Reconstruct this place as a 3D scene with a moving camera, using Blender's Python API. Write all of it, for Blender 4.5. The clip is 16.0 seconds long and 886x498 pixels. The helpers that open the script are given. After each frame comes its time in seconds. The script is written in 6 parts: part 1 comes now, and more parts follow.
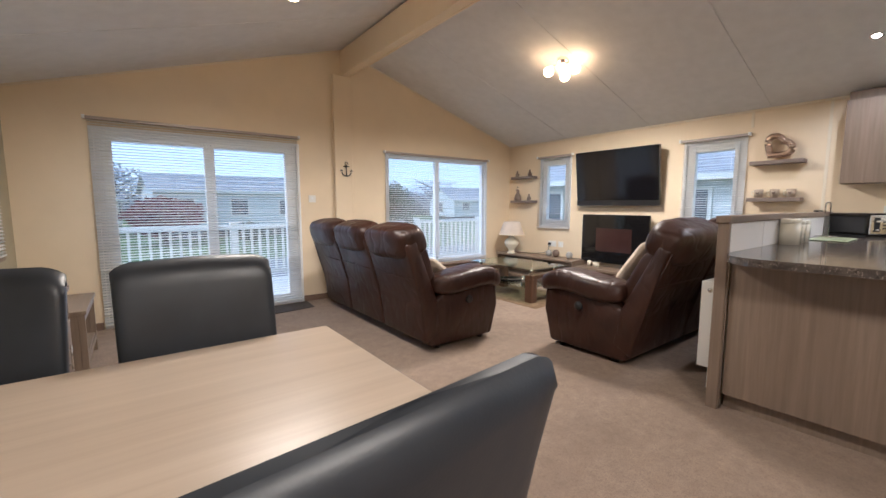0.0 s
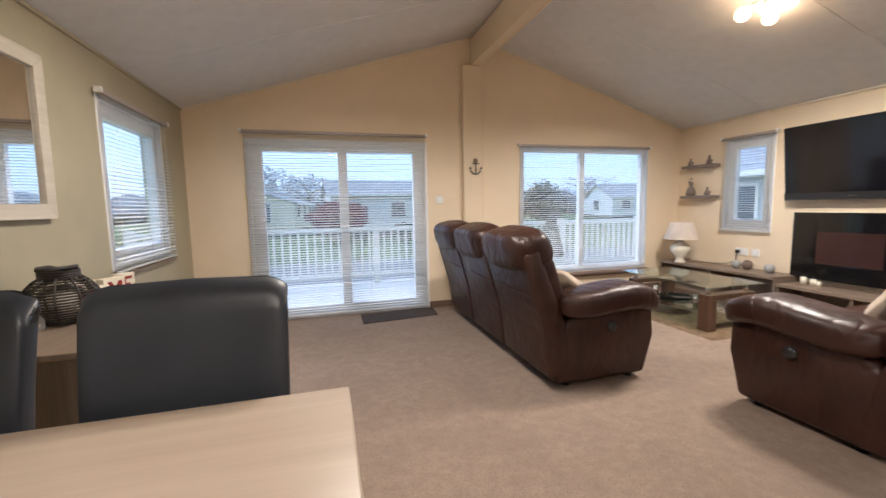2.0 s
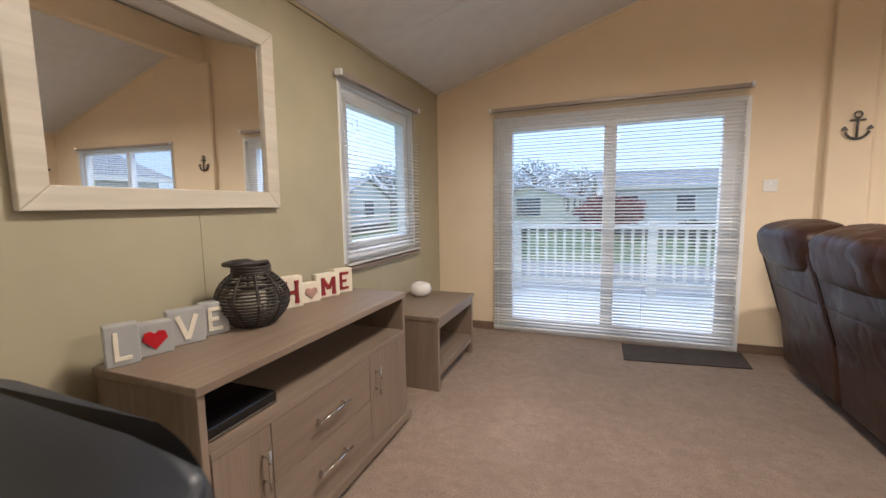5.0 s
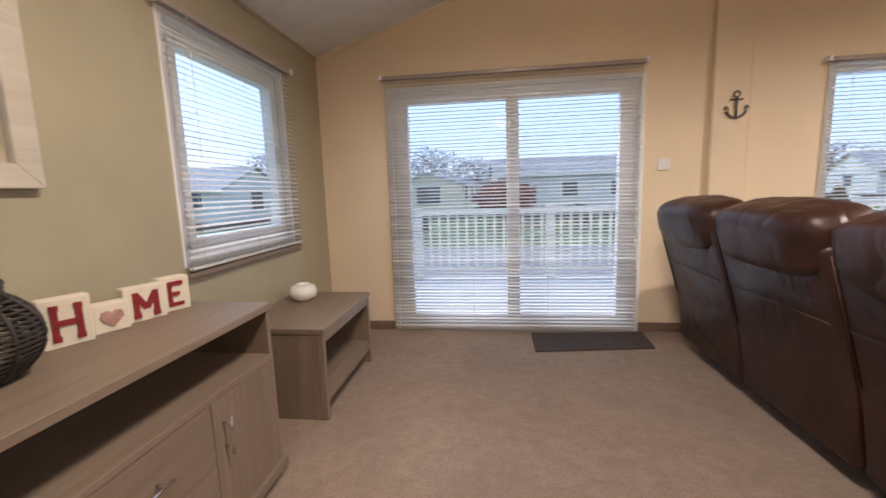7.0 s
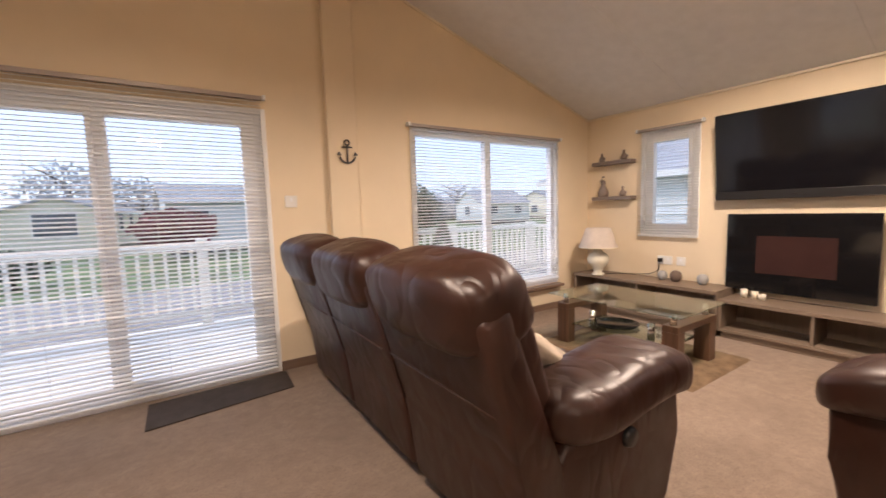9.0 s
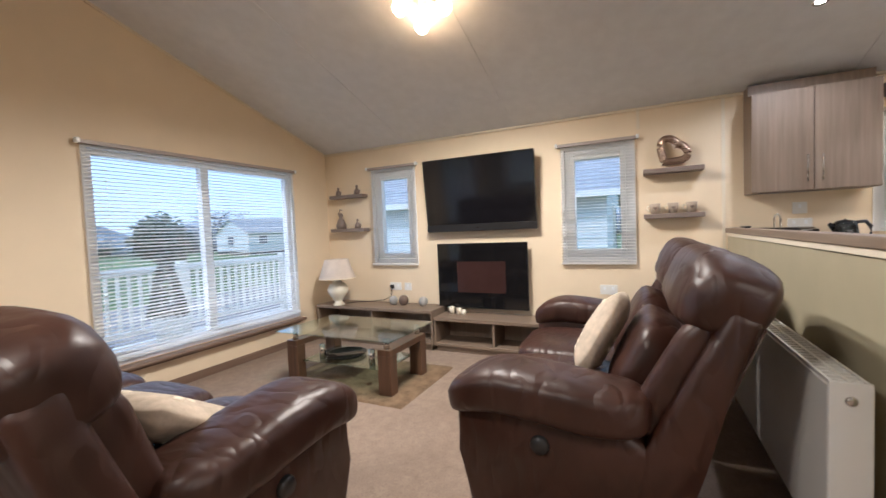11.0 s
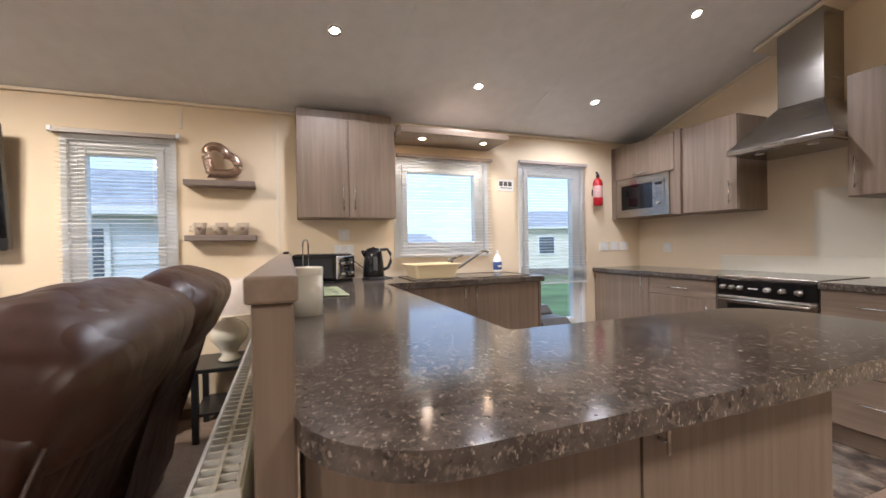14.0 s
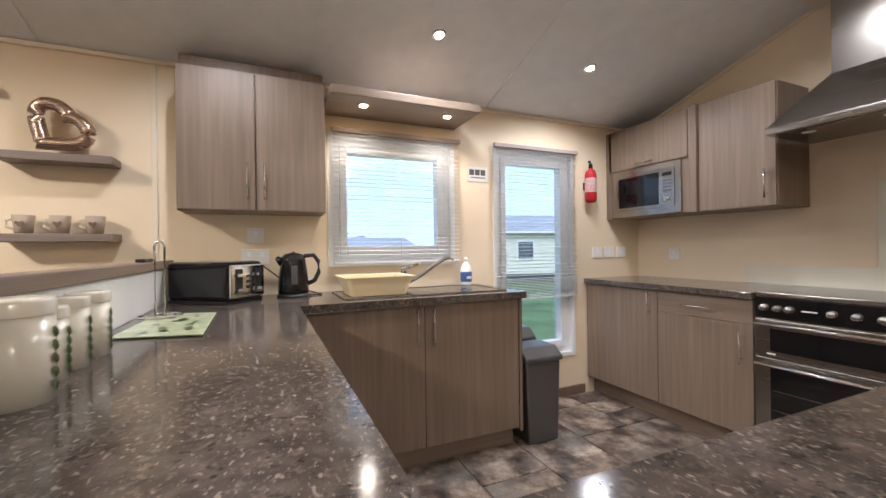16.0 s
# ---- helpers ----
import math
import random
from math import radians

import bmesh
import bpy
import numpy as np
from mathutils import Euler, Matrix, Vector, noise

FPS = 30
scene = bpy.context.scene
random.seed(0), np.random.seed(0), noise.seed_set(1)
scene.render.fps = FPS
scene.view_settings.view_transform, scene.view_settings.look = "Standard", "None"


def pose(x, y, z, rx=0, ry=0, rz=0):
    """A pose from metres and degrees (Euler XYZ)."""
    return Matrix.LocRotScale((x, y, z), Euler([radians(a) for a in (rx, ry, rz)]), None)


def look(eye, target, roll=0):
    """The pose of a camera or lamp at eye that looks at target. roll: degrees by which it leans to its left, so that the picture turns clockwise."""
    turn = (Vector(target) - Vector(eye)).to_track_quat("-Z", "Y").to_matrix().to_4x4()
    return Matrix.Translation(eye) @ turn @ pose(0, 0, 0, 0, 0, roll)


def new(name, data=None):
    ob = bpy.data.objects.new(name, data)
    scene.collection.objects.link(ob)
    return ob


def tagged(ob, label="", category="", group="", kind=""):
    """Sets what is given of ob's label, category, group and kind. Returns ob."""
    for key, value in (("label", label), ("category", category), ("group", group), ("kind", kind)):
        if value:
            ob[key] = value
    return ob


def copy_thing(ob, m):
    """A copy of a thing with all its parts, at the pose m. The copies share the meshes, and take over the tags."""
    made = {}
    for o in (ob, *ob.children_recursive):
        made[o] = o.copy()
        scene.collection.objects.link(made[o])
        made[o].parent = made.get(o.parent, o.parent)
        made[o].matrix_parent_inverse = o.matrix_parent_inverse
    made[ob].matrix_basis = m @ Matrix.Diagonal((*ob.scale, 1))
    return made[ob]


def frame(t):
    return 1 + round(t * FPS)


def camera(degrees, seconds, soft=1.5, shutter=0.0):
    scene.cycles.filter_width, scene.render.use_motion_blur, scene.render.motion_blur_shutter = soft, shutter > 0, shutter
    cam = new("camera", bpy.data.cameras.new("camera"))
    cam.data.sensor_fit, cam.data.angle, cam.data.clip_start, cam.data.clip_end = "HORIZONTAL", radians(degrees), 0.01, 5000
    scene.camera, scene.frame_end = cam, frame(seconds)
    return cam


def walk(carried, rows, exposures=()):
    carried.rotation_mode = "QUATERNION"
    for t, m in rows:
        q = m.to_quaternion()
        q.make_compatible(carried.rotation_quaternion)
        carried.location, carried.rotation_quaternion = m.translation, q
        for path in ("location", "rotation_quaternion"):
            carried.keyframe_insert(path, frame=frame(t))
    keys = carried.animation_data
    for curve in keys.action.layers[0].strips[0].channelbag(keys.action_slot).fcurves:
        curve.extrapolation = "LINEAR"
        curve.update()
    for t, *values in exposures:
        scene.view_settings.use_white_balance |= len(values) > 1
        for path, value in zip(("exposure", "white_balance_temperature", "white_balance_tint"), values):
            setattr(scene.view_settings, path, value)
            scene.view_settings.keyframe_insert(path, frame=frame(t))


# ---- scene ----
cam = camera(95.2, 16.0, 1.5, 0.25)
PATH = [
    (0, (0.835, -0.137, 1.178), (2.036, 1.447, 0.963), 0.0),
    (0.5, (0.948, -0.055, 1.168), (2.051, 1.598, 0.947), -0.3),
    (1, (1.064, 0.072, 1.169), (2.033, 1.806, 0.939), -0.6),
    (1.5, (1.159, 0.168, 1.176), (1.985, 1.974, 0.935), -1.2),
    (2, (1.305, 0.258, 1.18), (1.851, 2.17, 0.97), -1.1),
    (2.5, (1.383, 0.351, 1.188), (1.595, 2.332, 1.022), -0.9),
    (3, (1.384, 0.494, 1.184), (1.321, 2.488, 1.036), -0.9),
    (3.5, (1.37, 0.693, 1.183), (1.088, 2.667, 1.029), -0.7),
    (4, (1.404, 0.86, 1.179), (0.89, 2.786, 1.027), -0.2),
    (4.2, (1.421, 0.942, 1.178), (0.804, 2.838, 1.024), -0.1),
    (5.2, (1.42, 1.262, 1.143), (0.70, 3.128, 0.905), -1.1),
    (6.3, (1.273, 1.543, 1.105), (0.586, 3.392, 0.774), -2.2),
    (6.5, (1.288, 1.579, 1.101), (0.716, 3.47, 0.788), -2.0),
    (7, (1.349, 1.648, 1.106), (1.097, 3.612, 0.828), -1.9),
    (7.5, (1.435, 1.694, 1.115), (1.529, 3.676, 0.868), -1.9),
    (8, (1.557, 1.722, 1.127), (2.004, 3.658, 0.9), -1.9),
    (8.5, (1.684, 1.713, 1.142), (2.476, 3.538, 0.933), -1.7),
    (9, (1.834, 1.679, 1.158), (2.934, 3.338, 0.967), -1.7),
    (9.2, (1.896, 1.665, 1.166), (3.107, 3.246, 0.983), -1.5),
    (11.3, (2.152, 1.337, 1.188), (4.01, 2.073, 1.1), -2.2),
    (11.5, (2.161, 1.309, 1.188), (4.053, 1.952, 1.1), -2.0),
    (12, (2.211, 1.197, 1.19), (4.171, 1.587, 1.109), -2.0),
    (12.5, (2.308, 1.052, 1.186), (4.305, 1.137, 1.113), -1.8),
    (13, (2.445, 0.9, 1.179), (4.43, 0.663, 1.114), -1.5),
    (13.5, (2.633, 0.783, 1.181), (4.563, 0.26, 1.127), -1.2),
    (14, (2.815, 0.692, 1.159), (4.683, -0.021, 1.14), -1.0),
    (14.5, (2.962, 0.582, 1.175), (4.795, -0.219, 1.174), -0.9),
    (15, (3.096, 0.425, 1.184), (4.925, -0.385, 1.207), -0.7),
    (15.5, (3.282, 0.319, 1.176), (5.112, -0.487, 1.201), -0.6),
    (16, (3.494, 0.241, 1.16), (5.324, -0.565, 1.161), -0.7),
]
walk(cam, [(t, look(eye, target, roll)) for t, eye, target, roll in PATH],
     [(0.0, 1.2, 5200, 14), (4.2, 1.25, 5450, 15), (6.3, 1.0, 5500, 17), (7.5, 1.12, 5850, 21), (8.6, 1.2, 6200, 24), (9.2, 1.2, 6200, 24), (11.3, 1.2, 5150, 13), (12.5, 1.2, 5650, 19), (14.0, 1.22, 5400, 15), (16.0, 1.14, 5400, 14)])

# ---- world, sun, exposure ----
SKY_STRENGTH, SUN_STRENGTH = 0.108, 1.3
w = bpy.data.worlds.new("sky")
scene.world = w
w.use_nodes = True
nt = w.node_tree
sky = nt.nodes.new("ShaderNodeTexSky")
sky.sky_type, sky.sun_disc = "NISHITA", False
sky.sun_elevation, sky.sun_rotation = radians(38), radians(-60)
sky.air_density, sky.dust_density, sky.ozone_density = 1.0, 1.0, 1.0
mixn = nt.nodes.new("ShaderNodeMix")
mixn.data_type = "RGBA"
mixn.inputs["Factor"].default_value = 0.8
mixn.inputs["B"].default_value = (4.5, 5.7, 6.9, 1)
nt.links.new(sky.outputs[0], mixn.inputs["A"])
nt.links.new(mixn.outputs["Result"], nt.nodes["Background"].inputs[0])
nt.nodes["Background"].inputs[1].default_value = SKY_STRENGTH
sun = new("sun", bpy.data.lights.new("sun", "SUN"))
sun.data.energy, sun.data.angle, sun.data.color = SUN_STRENGTH, radians(25), (1, 0.97, 0.93)
sun.matrix_basis = look((0, 0, 20), (15, -9, 0))

WARM, SPOTC = (1.0, 0.83, 0.60), (1.0, 0.90, 0.78)


def lamp(name, kind, at, watts, color, size=0.05, aim=None, size_y=None, cone=None):
    ob = new(name, bpy.data.lights.new(name, kind))
    ob.data.energy, ob.data.color = watts, color
    if kind == "AREA":
        ob.data.shape, ob.data.size, ob.data.size_y = "RECTANGLE", size, size_y
    else:
        ob.data.shadow_soft_size = size
    if cone:
        ob.data.spot_size, ob.data.spot_blend = radians(cone), 0.6
    ob.matrix_basis = look(at, aim) if aim else Matrix.Translation(at)
    return ob


# ---- materials ----
E0, SL, RX = 2.16, 0.31, 3.01  # eaves height, roof slope, ridge
XE, YN, YS = 6.02, 4.8, -2.72


def roof(x):
    return E0 + SL * (RX - abs(x - RX))


class Nodes:
    def __init__(self, name):
        self.m = bpy.data.materials.new(name)
        self.m.use_nodes = True
        self.t = self.m.node_tree
        self.b = self.t.nodes["Principled BSDF"]
        self.co = self.t.nodes.new("ShaderNodeTexCoord").outputs["Object"]

    def add(self, kind, **ins):
        n = self.t.nodes.new(kind)
        for k, v in ins.items():
            self.put(n.inputs[k.replace("_", " ")], v)
        return n

    def put(self, sock, v):
        if isinstance(v, bpy.types.NodeSocket):
            self.t.links.new(v, sock)
        else:
            sock.default_value = v

    def scaled(self, s):
        return self.add("ShaderNodeMapping", Vector=self.co, Scale=s).outputs[0]

    def noise(self, scale, detail=3, vec=None, rough=0.55):
        return self.add("ShaderNodeTexNoise", Vector=vec or self.co, Scale=scale, Detail=detail, Roughness=rough).outputs[0]

    def ramp(self, fac, *stops):
        n = self.add("ShaderNodeValToRGB", Fac=fac)
        e = n.color_ramp.elements
        while len(e) < len(stops):
            e.new(0.5)
        for el, (p, c) in zip(e, stops):
            el.position, el.color = p, (*c, 1)
        return n.outputs[0]

    def mix(self, fac, a, b, mode="MIX"):
        n = self.t.nodes.new("ShaderNodeMix")
        n.data_type, n.blend_type = "RGBA", mode
        self.put(n.inputs["Factor"], fac)
        self.put(n.inputs["A"], (*a, 1) if isinstance(a, tuple) else a)
        self.put(n.inputs["B"], (*b, 1) if isinstance(b, tuple) else b)
        return n.outputs["Result"]

    def bump(self, height, strength, dist=0.002):
        self.put(self.b.inputs["Normal"], self.add("ShaderNodeBump", Height=height, Strength=strength, Distance=dist).outputs[0])

    def end(self, color, rough=0.5, metal=0.0, spec=0.5):
        self.put(self.b.inputs["Base Color"], (*color, 1) if isinstance(color, tuple) else color)
        self.put(self.b.inputs["Roughness"], rough)
        self.put(self.b.inputs["Metallic"], metal)
        self.put(self.b.inputs["Specular IOR Level"], spec)
        return self.m


def dark(c, k):
    return tuple(v * k for v in c)


def paint(name, c, rough=0.55, var=0.06, grain=400, strength=0.08, metal=0.0, blot=3.0):
    n = Nodes(name)
    col = n.ramp(n.noise(blot, 4), (0.3, dark(c, 1 - var)), (0.7, tuple(min(1, v * (1 + var)) for v in c)))
    fine = n.noise(grain, 2)
    n.bump(fine, strength)
    return n.end(n.mix(0.08, col, fine, "OVERLAY"), rough, metal)


def wood(name, a, b, axis=2, rough=0.45, scale=1.0):
    """Laminate or veneer with grain along one axis."""
    n = Nodes(name)
    s = [38.0 * scale] * 3
    s[axis] = 1.6 * scale
    vec = n.scaled(tuple(s))
    g1 = n.noise(1.0, 6, vec, 0.65)
    s2 = [7.0 * scale] * 3
    s2[axis] = 0.5 * scale
    g2 = n.noise(1.0, 3, n.scaled(tuple(s2)))
    col = n.ramp(g1, (0.28, a), (0.72, b))
    col = n.mix(n.ramp(g2, (0.35, (0, 0, 0)), (0.7, (0.45, 0.45, 0.45))), col, dark(a, 0.8))
    n.bump(g1, 0.12, 0.001)
    return n.end(col, n.ramp(g1, (0, (rough * 0.85,) * 3), (1, (rough * 1.15,) * 3)))


def leather(name, c, rough=0.34, wear=0.3, fold=0.25, wrinkle=0.0):
    n = Nodes(name)
    v = n.add("ShaderNodeTexVoronoi", Vector=n.co, Scale=260.0)
    big = n.noise(5, 4)
    col = n.ramp(big, (0.3, dark(c, 1 - wear)), (0.7, dark(c, 1 + wear)))
    crease = n.ramp(n.noise(6, 1.5, n.scaled((1.0, 1.6, 0.7)), 0.45), (0.40, (0.75,) * 3), (0.49, (0.12,) * 3), (0.53, (0.30,) * 3), (0.66, (0.85,) * 3))
    h = n.mix(0.95 * wrinkle, n.mix(0.7, v.outputs["Distance"], n.noise(22, 5, None, 0.6)), crease) if wrinkle else n.mix(0.7, v.outputs["Distance"], n.noise(22, 5, None, 0.6))
    n.bump(h, fold + 0.2 * wrinkle, 0.003 + 0.010 * wrinkle)
    return n.end(col, n.ramp(big, (0.3, (rough * 0.85,) * 3), (0.75, (rough * 1.3,) * 3)), 0, 0.5)


def metal(name, c, rough):
    n = Nodes(name)
    g = n.noise(1.0, 3, n.scaled((4, 4, 300)))
    n.bump(g, 0.05, 0.0005)
    return n.end(n.ramp(n.noise(6), (0.3, dark(c, 0.92)), (0.7, c)), n.ramp(g, (0, (rough * 0.8,) * 3), (1, (rough * 1.25,) * 3)), 1.0)


def fabric(name, c, scale=500.0, var=0.15, strength=0.4):
    n = Nodes(name)
    f = n.noise(scale, 2)
    col = n.mix(0.5, n.ramp(n.noise(12, 4), (0.3, dark(c, 1 - var)), (0.7, dark(c, 1 + var))), n.ramp(f, (0.3, dark(c, 0.8)), (0.7, dark(c, 1.15))))
    n.bump(f, strength, 0.004)
    return n.end(col, 0.95, 0, 0.2)


def glow(name, c, strength):
    n = Nodes(name)
    n.put(n.b.inputs["Emission Color"], (*c, 1))
    n.put(n.b.inputs["Emission Strength"], strength)
    return n.end(c, 0.4)


def clear(name, c=(1, 1, 1), rough=0.0, thin=0.9):
    """A thin pane: mostly let through, with a glossy face."""
    n = Nodes(name)
    out = n.t.nodes["Material Output"]
    tr = n.add("ShaderNodeBsdfTransparent", Color=(*c, 1))
    gl = n.add("ShaderNodeBsdfGlossy", Color=(1, 1, 1, 1), Roughness=rough)
    facing = n.add("ShaderNodeLayerWeight", Blend=0.5).outputs["Facing"]
    fr = n.t.nodes.new("ShaderNodeMath")
    fr.operation = "POWER"
    n.put(fr.inputs[0], facing)
    fr.inputs[1].default_value = 4.0
    amt = n.t.nodes.new("ShaderNodeMath")
    amt.operation = "MULTIPLY_ADD"
    n.put(amt.inputs[0], fr.outputs[0])
    amt.inputs[1].default_value, amt.inputs[2].default_value = 0.7, 0.04
    mx = n.add("ShaderNodeMixShader")
    n.put(mx.inputs[0], amt.outputs[0])
    n.put(mx.inputs[1], tr.outputs[0])
    n.put(mx.inputs[2], gl.outputs[0])
    n.t.links.new(mx.outputs[0], out.inputs[0])
    return n.m



def translucent(name, c):
    """Thin painted slat that lets a little light through."""
    n = Nodes(name)
    n.end(c, 0.4)
    tr = n.add("ShaderNodeBsdfTranslucent", Color=(*c, 1))
    mx = n.add("ShaderNodeMixShader")
    mx.inputs[0].default_value = 0.4
    n.t.links.new(n.b.outputs[0], mx.inputs[1])
    n.t.links.new(tr.outputs[0], mx.inputs[2])
    n.t.links.new(mx.outputs[0], n.t.nodes["Material Output"].inputs[0])
    return n.m


CREAM = paint("cream_wallboard", (0.78, 0.655, 0.475), 0.6, 0.03, 700, 0.12)
SAGE = paint("sage_wallboard", (0.40, 0.36, 0.245), 0.6, 0.06, 500, 0.2)
CEIL = paint("textured_ceiling", (0.73, 0.735, 0.745), 0.75, 0.04, 220, 0.5, blot=9.0)
TRIM = paint("cream_trim", (0.76, 0.68, 0.54), 0.5, 0.03)
UPVC = paint("white_plastic_frame", (0.86, 0.88, 0.90), 0.3, 0.02)
WHITE = paint("white_enamel", (0.80, 0.79, 0.76), 0.3, 0.03)
SLAT = translucent("blind_slat", (0.84, 0.84, 0.83))
RAILM = paint("blind_rail", (0.36, 0.31, 0.28), 0.35, 0.05)
SKIRT = wood("skirting_wood", (0.16, 0.105, 0.075), (0.24, 0.165, 0.12), 0)
UNIT = wood("grey_oak_laminate", (0.178, 0.129, 0.092), (0.275, 0.211, 0.157), 2)
UNITX = wood("grey_oak_laminate_level_x", (0.178, 0.129, 0.092), (0.275, 0.211, 0.157), 0)
UNITY = wood("grey_oak_laminate_level_y", (0.178, 0.129, 0.092), (0.275, 0.211, 0.157), 1)
PALE = wood("pale_oak_top", (0.46, 0.365, 0.275), (0.58, 0.48, 0.375), 0, 0.3, 0.6)
WALNUT = wood("walnut_leg", (0.075, 0.038, 0.022), (0.17, 0.09, 0.052), 2, 0.35)
SHELF = wood("shelf_wood", (0.17, 0.13, 0.11), (0.27, 0.215, 0.185), 1)
BROWN = leather("brown_leather", (0.037, 0.0132, 0.0076), 0.41, wrinkle=1.0)
BLACKL = leather("black_leather", (0.026, 0.031, 0.040), 0.42, 0.2, 0.08)
CHROME = metal("polished_chrome", (0.78, 0.77, 0.75), 0.12)
STEEL = metal("brushed_steel", (0.38, 0.357, 0.33), 0.25)
BLACKG = paint("black_gloss", (0.008, 0.008, 0.009), 0.07, 0.1, 60, 0.0)
BLACKP = paint("black_plastic", (0.017, 0.017, 0.018), 0.35, 0.15)
GREYP = paint("grey_plastic", (0.085, 0.082, 0.082), 0.4, 0.12)
GLASS = clear("window_glass", (0.93, 0.94, 0.95))
TGLASS = clear("table_glass", (0.80, 0.88, 0.86))
CERAM = paint("cream_ceramic", (0.74, 0.70, 0.58), 0.18, 0.04)
WHITEC = paint("white_ceramic", (0.80, 0.78, 0.74), 0.25, 0.04, 40, 0.3)
SHADE = fabric("lamp_shade_linen", (0.62, 0.54, 0.47), 700)
RED = paint("red_paint", (0.42, 0.012, 0.018), 0.25, 0.08)
MAROON = paint("maroon_letter", (0.24, 0.018, 0.022), 0.5, 0.15)
STONEB = paint("grey_block", (0.36, 0.36, 0.35), 0.7, 0.12)
CREAMB = paint("cream_block", (0.74, 0.68, 0.55), 0.6, 0.08)
WICKER = paint("dark_wicker", (0.028, 0.021, 0.017), 0.5, 0.3, 120, 0.4)
TAUPE = paint("taupe_ceramic", (0.20, 0.155, 0.13), 0.4, 0.2)
BOWLP = paint("cream_plastic_bowl", (0.76, 0.64, 0.40), 0.4, 0.03)
BLUE = paint("blue_label", (0.05, 0.10, 0.28), 0.4, 0.1)
MAT = fabric("dark_doormat", (0.075, 0.062, 0.055), 300, 0.3, 0.8)
RUG = fabric("shaggy_rug", (0.185, 0.125, 0.075), 110, 0.5, 1.0)
CUSH = fabric("beige_patterned_cushion", (0.50, 0.42, 0.33), 40, 0.35, 0.2)
GREEN = paint("green_leaf_print", (0.10, 0.13, 0.05), 0.3, 0.3)
PRINT = paint("pale_green_print", (0.55, 0.62, 0.40), 0.2, 0.2, 30, 0.0, blot=25.0)
SILVER = metal("silvered_ceramic", (0.52, 0.39, 0.31), 0.27)
BRONZE = paint("brown_glazed", (0.16, 0.115, 0.09), 0.3, 0.25, 60, 0.3)


def carpet():
    n = Nodes("beige_carpet")
    f = n.noise(300, 3)
    tuft = n.noise(85, 4, None, 0.7)
    mid = n.noise(16, 6, None, 0.65)
    big = n.noise(2.6, 6)
    c = (0.315, 0.24, 0.186)
    col = n.mix(0.55, n.ramp(mid, (0.34, dark(c, 0.70)), (0.66, dark(c, 1.18))), n.ramp(f, (0.3, dark(c, 0.55)), (0.7, dark(c, 1.4))))
    col = n.mix(n.ramp(tuft, (0.52, (0, 0, 0)), (0.66, (0.55, 0.55, 0.55))), col, dark(c, 0.52))
    col = n.mix(n.ramp(big, (0.46, (0, 0, 0)), (0.68, (0.45, 0.45, 0.45))), col, dark(c, 0.68))
    n.bump(n.mix(0.5, n.mix(0.5, f, tuft), mid), 1.0, 0.009)
    return n.end(col, 0.97, 0, 0.15)


def worktop():
    n = Nodes("speckled_worktop")
    base = n.ramp(n.noise(20, 6), (0.3, (0.040, 0.033, 0.029)), (0.52, (0.080, 0.066, 0.057)), (0.75, (0.135, 0.112, 0.097)))
    f0 = n.noise(48, 4, None, 0.7)
    col = n.mix(n.ramp(f0, (0.55, (0, 0, 0)), (0.63, (0.75, 0.75, 0.75))), base, (0.17, 0.138, 0.116))
    f1 = n.noise(70, 2, n.scaled((1.0, 1.6, 1.0)), 0.6)
    col = n.mix(n.ramp(f1, (0.615, (0, 0, 0)), (0.67, (0.8, 0.8, 0.8))), col, (0.33, 0.28, 0.235))
    f2 = n.noise(130, 2, n.scaled((1.5, 1.0, 1.0)), 0.6)
    col = n.mix(n.ramp(f2, (0.62, (0, 0, 0)), (0.69, (0.6, 0.6, 0.6))), col, (0.21, 0.175, 0.148))
    f3 = n.noise(60, 2, n.scaled((1.3, 1.0, 1.0)), 0.5)
    col = n.mix(n.ramp(f3, (0.30, (0.8, 0.8, 0.8)), (0.38, (0, 0, 0))), col, (0.022, 0.018, 0.016))
    n.bump(n.noise(300, 2), 0.03, 0.0005)
    return n.end(col, n.ramp(n.noise(40), (0, (0.09,) * 3), (1, (0.15,) * 3)))


def slate():
    n = Nodes("slate_vinyl_tile")
    rnd = n.t.nodes.new("ShaderNodeObjectInfo").outputs["Random"]
    shift = n.add("ShaderNodeVectorMath", Vector=n.co)
    sc = n.t.nodes.new("ShaderNodeVectorMath")
    sc.operation = "SCALE"
    n.put(sc.inputs[0], (7.0, 3.0, 5.0))
    n.put(sc.inputs["Scale"], rnd)
    n.put(shift.inputs[1], sc.outputs[0])
    a = n.noise(6, 7, shift.outputs[0], 0.68)
    col = n.ramp(a, (0.37, (0.04, 0.032, 0.028)), (0.46, (0.14, 0.105, 0.084)), (0.54, (0.31, 0.24, 0.185)), (0.64, (0.54, 0.475, 0.40)))
    g = n.noise(3.5, 3, shift.outputs[0])
    col = n.mix(n.ramp(g, (0.5, (0, 0, 0)), (0.66, (0.6, 0.6, 0.6))), col, (0.21, 0.205, 0.19))
    col = n.mix(n.ramp(rnd, (0.15, (0.35,) * 3), (0.6, (0.0,) * 3)), col, (0.06, 0.05, 0.045))
    n.bump(a, 0.3, 0.002)
    return n.end(col, 0.32)


